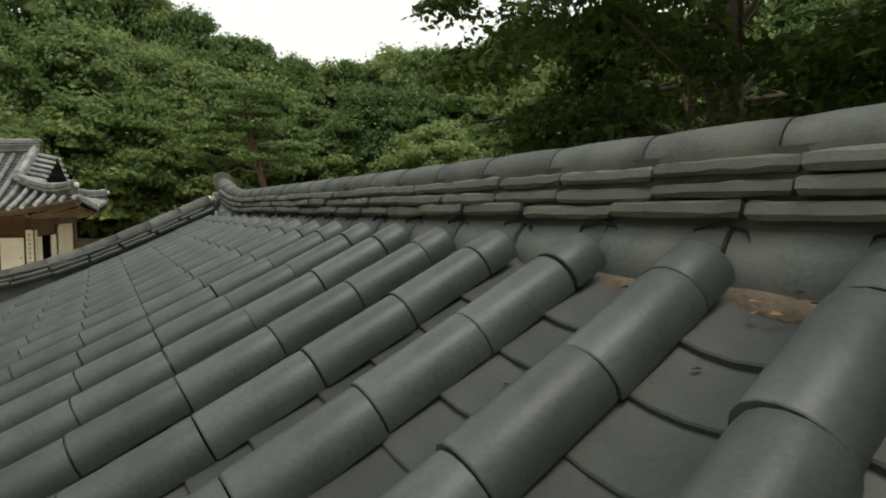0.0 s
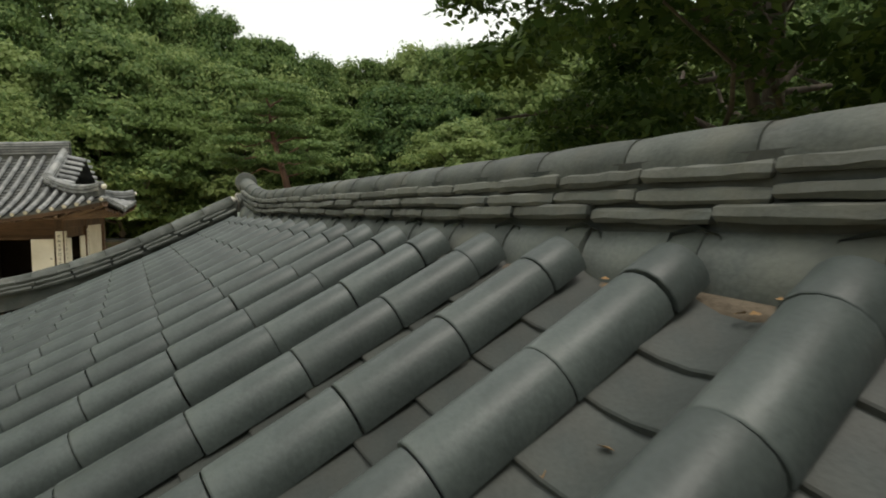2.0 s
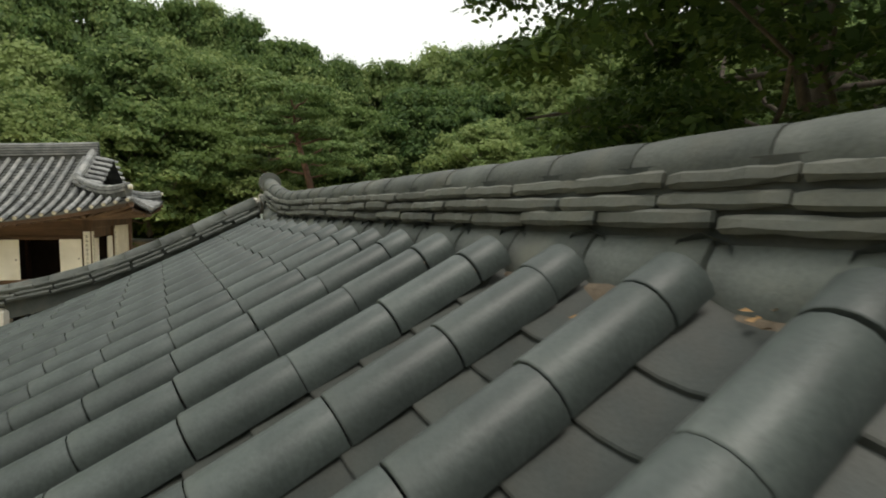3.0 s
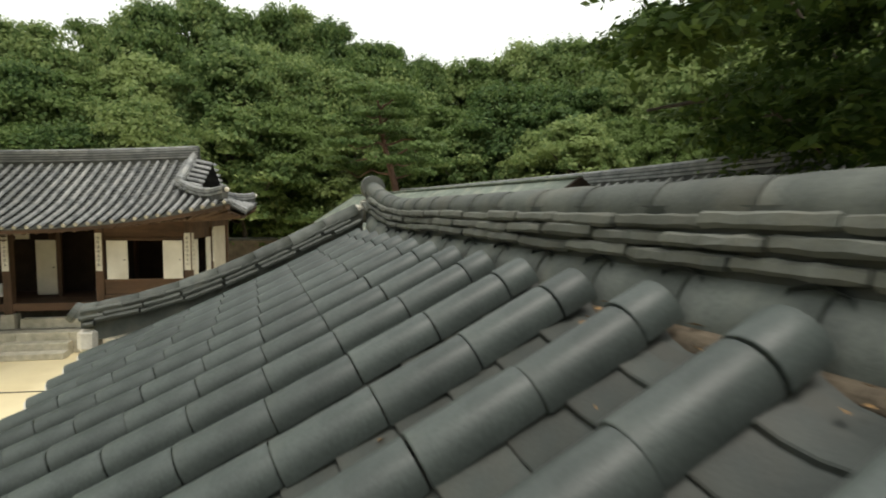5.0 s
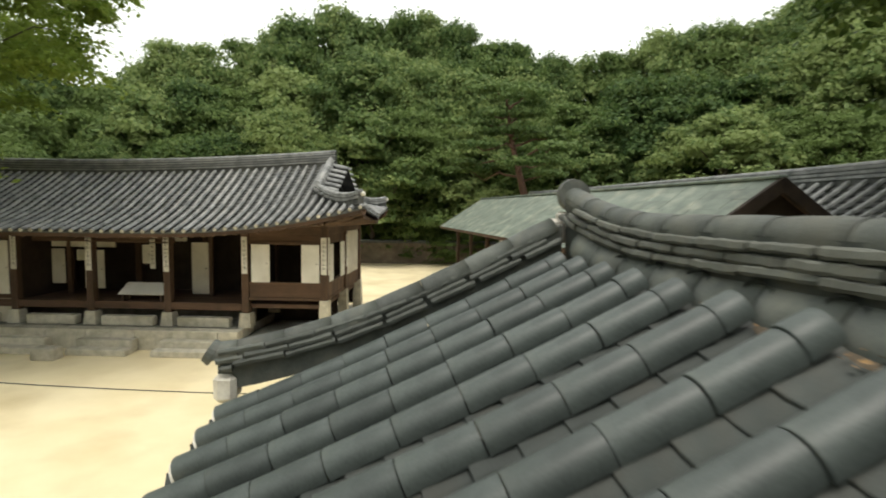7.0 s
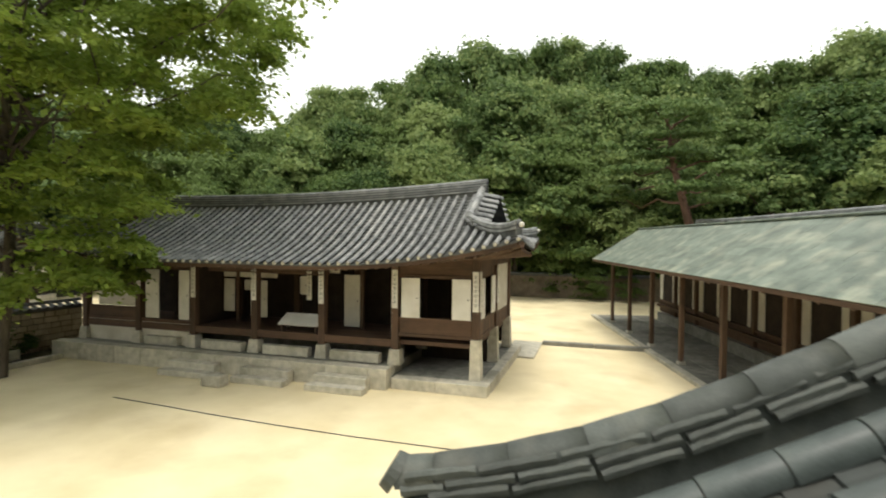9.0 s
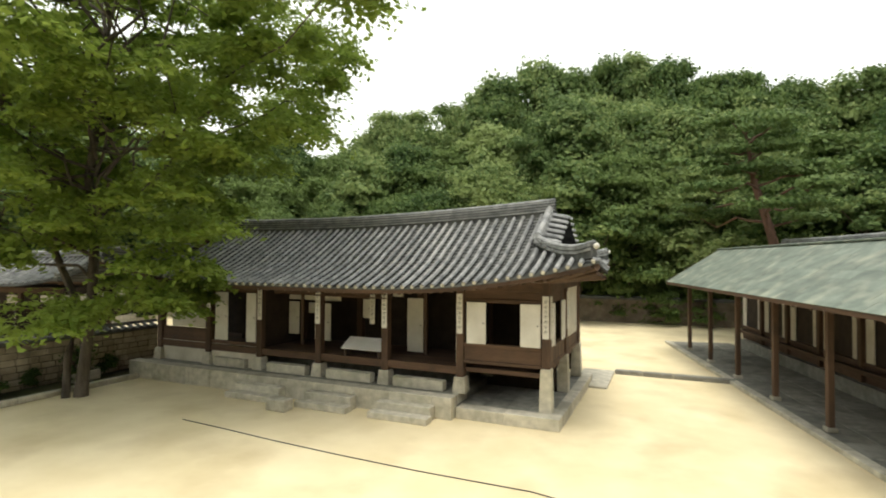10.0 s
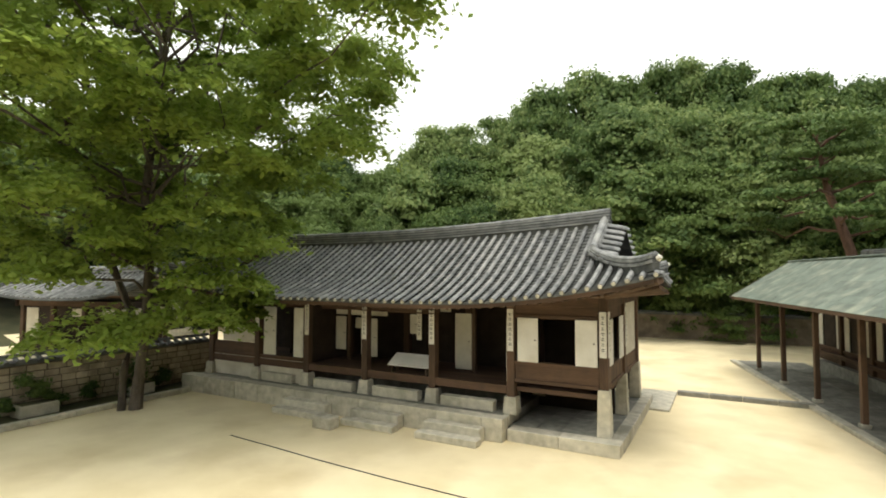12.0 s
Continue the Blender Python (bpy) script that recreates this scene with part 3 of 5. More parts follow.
            bmesh.ops.create_icosphere(bm, subdivisions=2, radius=0.07, matrix=Matrix.Translation(end + Vector((sg * 0.07, -0.07 if front else 0.07, 0.12))))
            part("hip_end_mortar", bm, MORTAR, hall, "white lime mortar knob")
            # corner rafter under the tip
            c = Vector((-0.3 if right else -14.0, 0.3 if front else 4.5, 3.62))
            part("corner_rafter", tube([c, tip + Vector((-sg * 0.05, 0.05 if front else -0.05, -0.16))], (0.12, 0.09), 8), WOOD, hall)
    top = [(x0 + 1.75 + (X_GABLE + 0.15 - (x0 + 1.75)) * k / 30, RIDGE_Y, 0) for k in range(31)]
    layered_ridge(hall, [(x, y, hall_ridge(x) + 0.02) for x, y, _ in top], 0.34, 0.34, 0.1, 4, "main_ridge")
    # eaves: board, soffit and rafters
    for front in (True, False):
        line = [hall_point(x0 + 0.05 + (x1 - x0 - 0.1) * k / 40, 0.985, front) for k in range(41)]
        part("eave_board", sweep_rect(line, 0.05, -0.2, -0.1), WOOD_H, hall)
        sof = []
        for k in range(41):
            e = line[k]
            inner = Vector((min(max(e.x, -14.2), -0.1), 0.0 if front else 4.8, 3.72))
            sof.append((e + Vector((0, 0, -0.12)), inner))
        bm = bmesh.new()
        vv = [(bm.verts.new(a), bm.verts.new(b)) for a, b in sof]
        for k in range(40):
            bm.faces.new((vv[k][0], vv[k + 1][0], vv[k + 1][1], vv[k][1]))
        part("soffit", bm, WOOD_H, hall)
        for k in range(56):
            x = x0 + 0.35 + (x1 - x0 - 0.7) * k / 55
            e = hall_point(x, 0.985, front)
            inner = Vector((min(max(x, -14.25), -0.05), 0.05 if front else 4.75, 3.68))
            part("rafter", tube([inner, e + Vector((0, 0, -0.19))], (0.055, 0.05), 7), WOOD, hall)
    for right in (True, False):
        xs, xi = (X_TIP - 0.05, -0.05) if right else (-14.25 - X_TIP, -14.25)
        bm = bmesh.new()
        prev = None
        for k in range(21):
            y = -1.3 + 7.4 * k / 20
            t = abs(y - RIDGE_Y) / 3.8
            sx = xs - (1 if right else -1) * REAR_SHORT * min(1.0, max(0.0, (y - RIDGE_Y) / 3.9 + 0.5))
            pair = (bm.verts.new((sx, y, 3.8 + 0.22 * t ** 2)), bm.verts.new((xi, min(max(y, 0), 4.8), 3.7)))
            if prev:
                bm.faces.new((prev[0], pair[0], pair[1], prev[1]))
            prev = pair
            part("rafter", tube([(xi, min(max(y, 0.1), 4.7), 3.66), (sx, y, 3.75 + 0.22 * t ** 2)], (0.055, 0.05), 7), WOOD, hall)
        part("soffit", bm, WOOD_H, hall)
    # posts, stones, beams
    ys = (0.0, 2.4, 4.8)
    for i, x in enumerate(HALL_COLS):
        for y in ys:
            if i == 0 or (i == 1 and y == 0.0):
                b0 = 1.42 if i == 0 else 1.0
            else:
                b0 = 0.98
            part("post", boxed(x - 0.11, x + 0.11, y - 0.11, y + 0.11, b0, 3.66, 0.012), WOOD, hall)
            w0, w1 = (0.17, 0.14) if i == 0 else (0.2, 0.16)
            bm = boxed(x - w0, x + w0, y - w0, y + w0, 0.29 if i == 0 else 0.56, b0, 0.015)
            for v in bm.verts:
                if v.co.z > 0.7:
                    v.co.x, v.co.y = x + (v.co.x - x) * w1 / w0, y + (v.co.y - y) * w1 / w0
            part("post_stone", bm, STONE, hall, "tall pale granite post stone" if i == 0 else "")
    for y in (0.0, 4.8):
        part("top_beam", boxed(-14.42, 0.12, y - 0.09, y + 0.09, 3.4, 3.7, 0.012), WOOD_H, hall)
        part("purlin", tube([(-15.0, y, 3.8), (0.6, y, 3.8)], (0.13, 0.13), 12), WOOD_H, hall)
    for x in (0.0, -14.3):
        part("top_beam", boxed(x - 0.09, x + 0.09, 0.1, 4.7, 3.4, 3.69, 0.012), WOOD, hall)
    # raised corner room: panel, sill, head, window leaves
    part("floor", boxed(-14.2, -0.1, 0.06, 4.74, 1.14, 1.26), WOOD_H, hall)
    part("floor_edge", boxed(-14.2, -2.52, -0.08, 0.055, 1.06, 1.28, 0.01), WOOD_H, hall)
    # near-black ceiling: the room's shade is in its colour
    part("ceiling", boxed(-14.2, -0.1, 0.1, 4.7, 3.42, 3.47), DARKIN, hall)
    part("apron_panel", boxed(-2.28, -0.12, -0.05, 0.03, 1.46, 1.86), WOOD_H, hall)
    part("sill", boxed(-2.29, -0.115, -0.09, 0.07, 1.86, 1.95, 0.008), WOOD_H, hall)
    part("sill", boxed(-2.29, -0.115, -0.09, 0.07, 1.4, 1.49, 0.008), WOOD_H, hall)
    part("window_head", boxed(-2.29, -0.115, -0.06, 0.06, 3.08, 3.18, 0.008), WOOD_H, hall)
    part("head_panel", boxed(-2.29, -0.115, -0.02, 0.03, 3.18, 3.4), WOOD_H, hall)

    def leaf(x0, x1, z0, z1, y, material=PAPER, label="", name="door_leaf", th=0.035):
        d = part(name, boxed(x0, x1, y - th / 2, y + th / 2, z0, z1, 0.006), material, hall, label)
        part("door_ring", tube([((x0 + x1) / 2 + (x1 - x0) * 0.36, y - th / 2 - 0.012, (z0 + z1) / 2), ((x0 + x1) / 2 + (x1 - x0) * 0.36, y - th / 2 + 0.002, (z0 + z1) / 2)], (0.02, 0.02), 8), INK, d)
        return d

    leaf(-2.2, -1.64, 1.95, 3.09, -0.1, label="white papered shutter standing open")
    leaf(-0.68, -0.14, 1.95, 3.09, -0.1, label="white papered shutter standing open")
    # side of the corner room
    part("apron_panel", boxed(-0.04, 0.04, 0.12, 2.28, 1.46, 1.86), WOOD, hall)
    part("sill", boxed(-0.07, 0.07, 0.11, 2.29, 1.86, 1.95, 0.008), WOOD, hall)
    part("sill", boxed(-0.07, 0.07, 0.11, 2.29, 1.4, 1.49, 0.008), WOOD, hall)
    part("head_panel", boxed(-0.03, 0.03, 0.11, 2.29, 3.1, 3.4), WOOD, hall)
    for ya, yb in ((0.16, 0.68), (1.66, 2.2)):
        part("door_leaf", boxed(0.06, 0.095, ya, yb, 1.95, 3.09, 0.006), PAPER, hall)
    part("apron_panel", boxed(-0.04, 0.04, 2.52, 4.68, 1.46, 1.86), WOOD, hall)
    part("wall_panel", boxed(-0.03, 0.03, 2.52, 4.68, 1.86, 3.4), PLASTER, hall)
    part("sill", boxed(-0.07, 0.07, 2.51, 4.69, 1.4, 1.49, 0.008), WOOD, hall)
    # rear and partition walls, near-black to stand in for room shade
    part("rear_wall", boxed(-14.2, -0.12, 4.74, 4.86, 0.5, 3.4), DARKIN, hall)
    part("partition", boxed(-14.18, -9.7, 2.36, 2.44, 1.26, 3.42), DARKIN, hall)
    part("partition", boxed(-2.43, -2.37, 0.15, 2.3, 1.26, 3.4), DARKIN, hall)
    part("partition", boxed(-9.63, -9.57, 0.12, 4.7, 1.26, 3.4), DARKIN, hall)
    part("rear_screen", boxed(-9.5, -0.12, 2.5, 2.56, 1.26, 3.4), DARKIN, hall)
    # veranda bays: inner leaves, hung doors, transoms
    for a, b, z0, z1, y in ((-9.5, -9.05, 1.6, 2.75, 1.3), (-8.15, -7.5, 1.5, 2.75, 1.0), (-4.76, -4.2, 1.32, 3.02, 1.3), (-5.15, -5.0, 2.3, 3.1, 0.5), (-8.72, -8.28, 2.36, 2.72, 1.4), (-6.42, -6.15, 2.3, 2.92, 1.3)):
        leaf(a, b, z0, z1, y, PAPER_IN)
    part("door_leaf", boxed(-2.6, -2.56, 0.1, 0.62, 1.34, 3.05, 0.006), PAPER, hall, "white papered door leaf folded open")
    part("wall_post", boxed(-4.16, -4.05, 1.24, 1.36, 1.26, 3.4), WOOD, hall)
    part("wall_post", boxed(-8.95, -8.82, 1.24, 1.36, 1.26, 3.4), WOOD, hall)
    part("transom_panel", boxed(-7.08, -4.92, 1.27, 1.32, 3.05, 3.4), PLASTER, hall)
    part("transom_panel", boxed(-9.48, -7.32, 1.27, 1.32, 2.82, 3.4), PLASTER, hall)
    # closed room bays at the far end
    for xa, xb, parts_ in ((-11.78, -9.72, ((-11.55, -10.98), (-10.15, -9.74))), (-14.18, -12.02, ())):
        part("wall_rail", boxed(xa, xb, -0.06, 0.06, 1.3, 1.42, 0.008), WOOD_H, hall)
        part("wall_rail", boxed(xa, xb, -0.06, 0.06, 3.1, 3.22, 0.008), WOOD_H, hall)
        part("head_panel", boxed(xa, xb, -0.02, 0.03, 3.22, 3.4), WOOD_H, hall)
        part("base_panel", boxed(xa, xb, -0.03, 0.03, 0.57, 1.3), PLASTER, hall)
        for c, d in parts_:
            leaf(c, d, 1.45, 3.09, -0.09)
    part("wall_panel", boxed(-14.18, -12.02, -0.03, 0.03, 1.42, 1.78), WOOD_H, hall)
    part("wall_panel", boxed(-13.7, -12.05, -0.05, 0.03, 1.8, 2.32), PLASTER, hall, "white plaster wall panel")
    part("wall_panel", boxed(-14.18, -12.02, -0.03, 0.03, 2.34, 3.1), WOOD_H, hall)
    part("rear_lining", boxed(-11.8, -9.7, 1.4, 1.46, 1.26, 3.4), DARKIN, hall)
    # underfloor foundation of the veranda; near-black panel as shade under the corner room
    part("underfloor_wall", boxed(-14.1, -2.6, 1.1, 1.2, 0.48, 1.14), STONE_D, hall)
    part("underfloor_wall", boxed(-2.5, -0.2, 2.3, 2.4, 0.28, 1.4), DARKIN, hall)
    for z in (3.12, 3.24):
        part("hanging_pole", tube([(-7.3, -0.2, z), (-4.7, -0.2, z - 0.02)], (0.018, 0.018), 8), WOOD_H, hall)
    part("lintel_beam", boxed(-9.49, -4.92, 0.5, 0.62, 3.05, 3.2, 0.01), WOOD_H, hall)


build_hall()


def build_plaques():
    """Narrow white writing boards on the posts, with rows of illegible characters as bars."""
    rng = random.Random(9)
    spots = [(0.0, -0.125, 0, 2.2), (-2.4, -0.125, 0, 2.2), (-4.8, -0.125, 0, 2.22), (-7.2, -0.125, 0, 2.22), (-9.55, -0.125, 0, 2.22), (-11.85, -0.125, 0, 2.3), (0.125, 0.0, 90, 2.2), (0.125, 2.4, 90, 2.2), (-5.5, 0.36, 0, 2.25)]
    for k, (x, y, turn, z0) in enumerate(spots):
        q = thing("writing_board", "narrow white painted board with brushed characters hung on a timber post", "sign", "boards on the hall posts", m=pose(x, y, 0, 0, 0, turn))
        z1 = 3.31
        part("board", boxed(-0.085, 0.085, -0.012, 0.012, z0, z1, 0.004), PAPER if k != 8 else PAPER_IN, q)
        n = 7
        for i in range(n):
            z = z1 - 0.12 - i * (z1 - z0 - 0.2) / n
            for d in (0, -0.045):
                a = rng.uniform(0.025, 0.045)
                part("character_bar", boxed(-a, a, -0.0165, -0.0115, z + d - 0.009, z + d + 0.009), INK, q)


build_plaques()


def slab_row(parent, name, x0, x1, y0, y1, z0, z1, lengths, material, rng, bev=0.012):
    x = x0
    while x < x1 - 0.05:
        ln = min(rng.uniform(*lengths), x1 - x)
        if x1 - x - ln < 0.3:
            ln = x1 - x
        part(name, boxed(x + 0.004, x + ln - 0.004, y0 + rng.uniform(-0.01, 0.01), y1, z0, z1 + rng.uniform(-0.006, 0.006), bev), material, parent)
        x += ln


def build_platform():
    rng = random.Random(3)
    p = thing("stone_platform", "long dressed granite platform under the timber hall", "platform", kind="structure")
    part("fill", boxed(-14.65, -2.4, -0.43, 5.4, 0, 0.54), STONE_D, p)
    part("fill", boxed(-2.4, 0.15, -0.2, 5.4, 0, 0.28), STONE_D, p)
    slab_row(p, "edge_stone", -14.9, -2.35, -0.84, -0.42, 0.0, 0.58, (1.1, 1.8), STONE, rng)
    slab_row(p, "edge_stone", -2.32, 0.45, -0.6, -0.15, 0.0, 0.3, (0.9, 1.5), STONE, rng)
    part("edge_stone", boxed(-2.52, -2.36, -0.35, 0.4, 0.3, 0.58, 0.012), STONE, p)
    for k in range(4):
        part("edge_stone", boxed(0.15, 0.46, -0.14 + k * 1.38, 1.22 + k * 1.38, 0, 0.3 + rng.uniform(-0.006, 0.006), 0.012), STONE, p)
    x = -14.6
    for x0, x1, y0, y1, z in ((-14.6, -2.5, -0.41, 0.3, 0.565), (-2.3, 0.13, -0.14, 2.2, 0.295)):
        nx, ny = max(1, round((x1 - x0) / 0.62)), max(1, round((y1 - y0) / 0.5))
        for i in range(nx):
            for j in range(ny):
                a, b = x0 + (x1 - x0) * i / nx, x0 + (x1 - x0) * (i + 1) / nx
                c, d = y0 + (y1 - y0) * j / ny, y0 + (y1 - y0) * (j + 1) / ny
                part("paving_stone", boxed(a + 0.006, b - 0.006, c + 0.006, d - 0.006, z - 0.05, z + rng.uniform(0, 0.006), 0.008), STONE_D, p)


build_platform()


def build_steps():
    for x0, x1, lab in ((-4.5, -2.75, "two-step granite stair block before the hall platform"), (-6.95, -5.2, "two-step granite stair block before the hall platform"), (-9.6, -7.75, "worn two-step granite stair block before the hall platform")):
        s = thing("stone_steps", lab, "steps", "stone steps of the hall")
        part("step", boxed(x0 + 0.06, x1 - 0.06, -1.18, -0.86, 0, 0.37, 0.02), STONE, s)
        part("step", boxed(x0, x1, -1.54, -1.19, 0, 0.18, 0.02), STONE, s)
    b = boxed(-7.45, -6.8, -2.12, -1.72, 0, 0.33, 0.03)
    tagged(part("mounting_stone", b, STONE), "low squared granite block standing before the steps", "stone block")
    for x0, x1 in ((-4.45, -2.85), (-6.8, -5.2), (-9.15, -7.6), (-11.5, -10.1)):
        b = boxed(x0, x1, -0.24, 0.04, 0.57, 0.86, 0.02)
        tagged(part("stepping_stone", b, STONE), "long pale granite stepping stone before the veranda", "stone block", "veranda stepping stones")
    t = thing("reading_table", "white-topped low board standing on the veranda floor", "table")
    bm = bmesh.new()
    box(bm, -0.72, 0.72, -0.3, 0.3, -0.015, 0.015, 0.005, m=pose(-5.75, 0.35, 1.62, 30, 0, 0))
    part("top", bm, PAPER, t)
    for x in (-6.35, -5.15):
        part("leg", boxed(x - 0.03, x + 0.03, 0.45, 0.51, 1.26, 1.66), WOOD, t)
        part("leg", boxed(x - 0.03, x + 0.03, 0.14, 0.2, 1.26, 1.48), WOOD, t)


build_steps()


# ---- the long side building with its copper awning ----
SIDE = pose(9.77, -5.85, 0, 0, 0, 103.2)


def build_side_building():
    """Local x runs away from the camera along the building, y towards the courtyard."""
    rng = random.Random(11)
    L = 20.3
    a = thing("awning_building", "long timber building behind an awning roof of weathered green copper", "building", m=SIDE)
    # awning: two slopes of copper sheets
    ridge_z, eave_z, half = 4.82, 3.3, 2.35
    slope = math.atan2(ridge_z - eave_z, half)
    run = half / math.cos(slope)
    for s in (1, -1):
        base = part("awning_deck", boxed(0, L, 0, run, -0.09, -0.012, m=pose(0, 0, ridge_z, -math.degrees(slope), 0, 0) if s > 0 else pose(0, 0, ridge_z, 0, 0, 0) @ Matrix.Diagonal((1, -1, 1, 1)) @ pose(0, 0, 0, -math.degrees(slope))), WOOD, a)
        if s < 0:
            part("awning_rear", boxed(0.05, L - 0.05, 0, run, 0.0, 0.01, m=Matrix.Translation((0, 0, ridge_z)) @ Matrix.Diagonal((1, -1, 1, 1)) @ pose(0, 0, 0, -math.degrees(slope))), COPPER, a)
            continue
        rows = 8
        for j in range(rows):
            y0, y1 = run * j / rows, run * (j + 1) / rows
            x = 0.0
            first = rng.uniform(0.3, 0.9)
            while x < L - 0.01:
                ln = min(first if x == 0 else 0.92, L - x)
                ob = part("copper_sheet", boxed(x + 0.003, x + ln - 0.003, y0, y1 + 0.012, -0.012 + rng.uniform(0, 0.003), 0.004 + rng.uniform(0, 0.006), 0.0015), COPPER, a)
                ob.matrix_basis = pose(0, 0, ridge_z, -math.degrees(slope), 0, 0)
                x += ln
    part("awning_ridge", boxed(-0.02, L + 0.02, -0.1, 0.1, ridge_z - 0.02, ridge_z + 0.05, 0.02), COPPER, a)
    for x in (0.0, L):
        for s in (1, -1):
            b = boxed(-0.05, 0.05, 0, run + 0.03, -0.22, 0.02, 0.01, m=pose(x, 0, ridge_z, -math.degrees(slope), 0, 0) if s > 0 else Matrix.Translation((x, 0, ridge_z)) @ Matrix.Diagonal((1, -1, 1, 1)) @ pose(0, 0, 0, -math.degrees(slope)))
            part("barge_board", b, DARKIN, a)
    for x in (0.35, L - 0.35):
        bm = bmesh.new()
        tri = [(-half + 0.3, eave_z + 0.1), (half - 0.3, eave_z + 0.1), (0, ridge_z - 0.12)]
        va = [bm.verts.new((x - 0.03, *p)) for p in tri]
        vb = [bm.verts.new((x + 0.03, *p)) for p in tri]
        bm.faces.new(va), bm.faces.new(vb[::-1])
        for i in range(3):
            bm.faces.new((va[i], vb[i], vb[(i + 1) % 3], va[(i + 1) % 3]))
        part("gable_board", bm, DARKIN, a)
    for k in range(24):
        x = 0.3 + k * (L - 0.6) / 23
        part("rafter", tube([(x, 0.1, ridge_z - 0.2), (x, half - 0.03, eave_z - 0.13)], (0.05, 0.045), 7), WOOD, a)
    part("eave_board", boxed(0, L, half - 0.06, half, eave_z - 0.12, eave_z - 0.03, 0.006), WOOD_H, a)
    # posts and plate
    for k in range(7):
        x = 20.1 - k * 2.95
        part("post", boxed(x - 0.075, x + 0.075, 1.29, 1.44, 0.2, 3.72, 0.01), WOOD, a)
        part("post_stone", boxed(x - 0.12, x + 0.12, 1.24, 1.49, 0.1, 0.22, 0.02), STONE, a)
    part("plate_beam", boxed(0.2, L - 0.2, 1.27, 1.46, 3.5, 3.72, 0.01), WOOD_H, a)
    # body behind: plinth, rails, doors and a near-black box as shaded openings
    yf = -1.5
    part("plinth", boxed(-4, L + 1, yf - 5, yf + 0.25, 0.1, 0.55), STONE_D, a)
    part("bench_rail", boxed(-4, L + 1, yf + 0.12, yf + 0.3, 0.85, 1.0, 0.01), WOOD_H, a)
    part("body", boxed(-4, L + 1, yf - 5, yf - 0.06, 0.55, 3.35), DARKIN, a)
    part("top_beam", boxed(-4, L + 1, yf - 0.1, yf + 0.14, 3.3, 3.6, 0.01), WOOD_H, a)
    for k in range(9):
        x = 0.2 + k * 2.4
        part("wall_post", boxed(x - 0.1, x + 0.1, yf - 0.12, yf + 0.12, 0.55, 3.4, 0.01), WOOD, a)
        for c, d, m_ in ((0.15, 0.55, PAPER_IN), (1.85, 2.25, PAPER_IN)):
            part("door_leaf", boxed(x + c, x + d, yf - 0.04, yf + 0.0, 1.15, 2.9, 0.006), m_, a)
        part("wall_panel", boxed(x + 0.1, x + 2.3, yf - 0.05, yf - 0.01, 0.55, 1.1), WOOD_H, a)
        part("wall_rail", boxed(x + 0.1, x + 2.3, yf - 0.07, yf + 0.06, 1.08, 1.18, 0.008), WOOD_H, a)
        part("head_panel", boxed(x + 0.1, x + 2.3, yf - 0.05, yf - 0.01, 2.92, 3.3), WOOD_H, a)
    # the tiled main roof behind the awning
    def rp(x, w):
        e = 0.3 * max(0.0, abs(x - L / 2) / (L / 2 + 1.8) - 0.5) ** 2 * 4
        return Vector((x, yf - 1.9 + 2.7 * w, (4.93 + e * 0.3) * (1 - w) + (3.5 + e) * w - 0.12 * 4 * w * (1 - w)))
    xs0, xs1 = -4.5, L + 1.6
    grid = [[rp(xs0 + (xs1 - xs0) * i / 40, j / 12) - Vector((0, 0, 0.06)) for i in range(41)] for j in range(13)]
    pan_sheet(a, [r[::-1] for r in grid])
    for i in range(70):
        x = xs0 + 0.1 + (xs1 - xs0 - 0.2) * i / 69
        roll_column(a, [rp(x, k / 6) for k in range(7)])
    rear = [[(r.x, 2 * (yf - 1.9) - r.y, r.z) for r in row] for row in grid]
    pan_sheet(a, rear)
    layered_ridge(a, [rp(xs0 + 0.1 + (xs1 - xs0 - 0.2) * k / 24, 0) for k in range(25)], 0.32, 0.3, 0.1, 3, "main_ridge")
    for x in (xs0 + 0.1, xs1 - 0.1):
        layered_ridge(a, [rp(x, k / 6) for k in range(7)], 0.24, 0.18, 0.08, 2, "verge_ridge")
    # terrace
    t = thing("stone_terrace", "grey stone paved terrace with granite kerb under the awning", "terrace", kind="structure", m=SIDE)
    part("fill", boxed(-1, L + 2.6, yf + 0.2, 1.6, 0, 0.09), STONE_D, t)
    slab_row(t, "kerb_stone", -1, L + 2.6, 1.55, 1.82, 0, 0.13, (1.2, 2.0), STONE, rng)
    for i in range(22):
        for j in range(3):
            x, y = -0.9 + i * 1.05, yf + 0.3 + j * 0.98
            part("paving_stone", boxed(x + 0.008, x + 1.04, y + 0.008, min(y + 0.97, 1.54), 0.06, 0.105 + rng.uniform(0, 0.006), 0.008), STONE_D, t)


build_side_building()


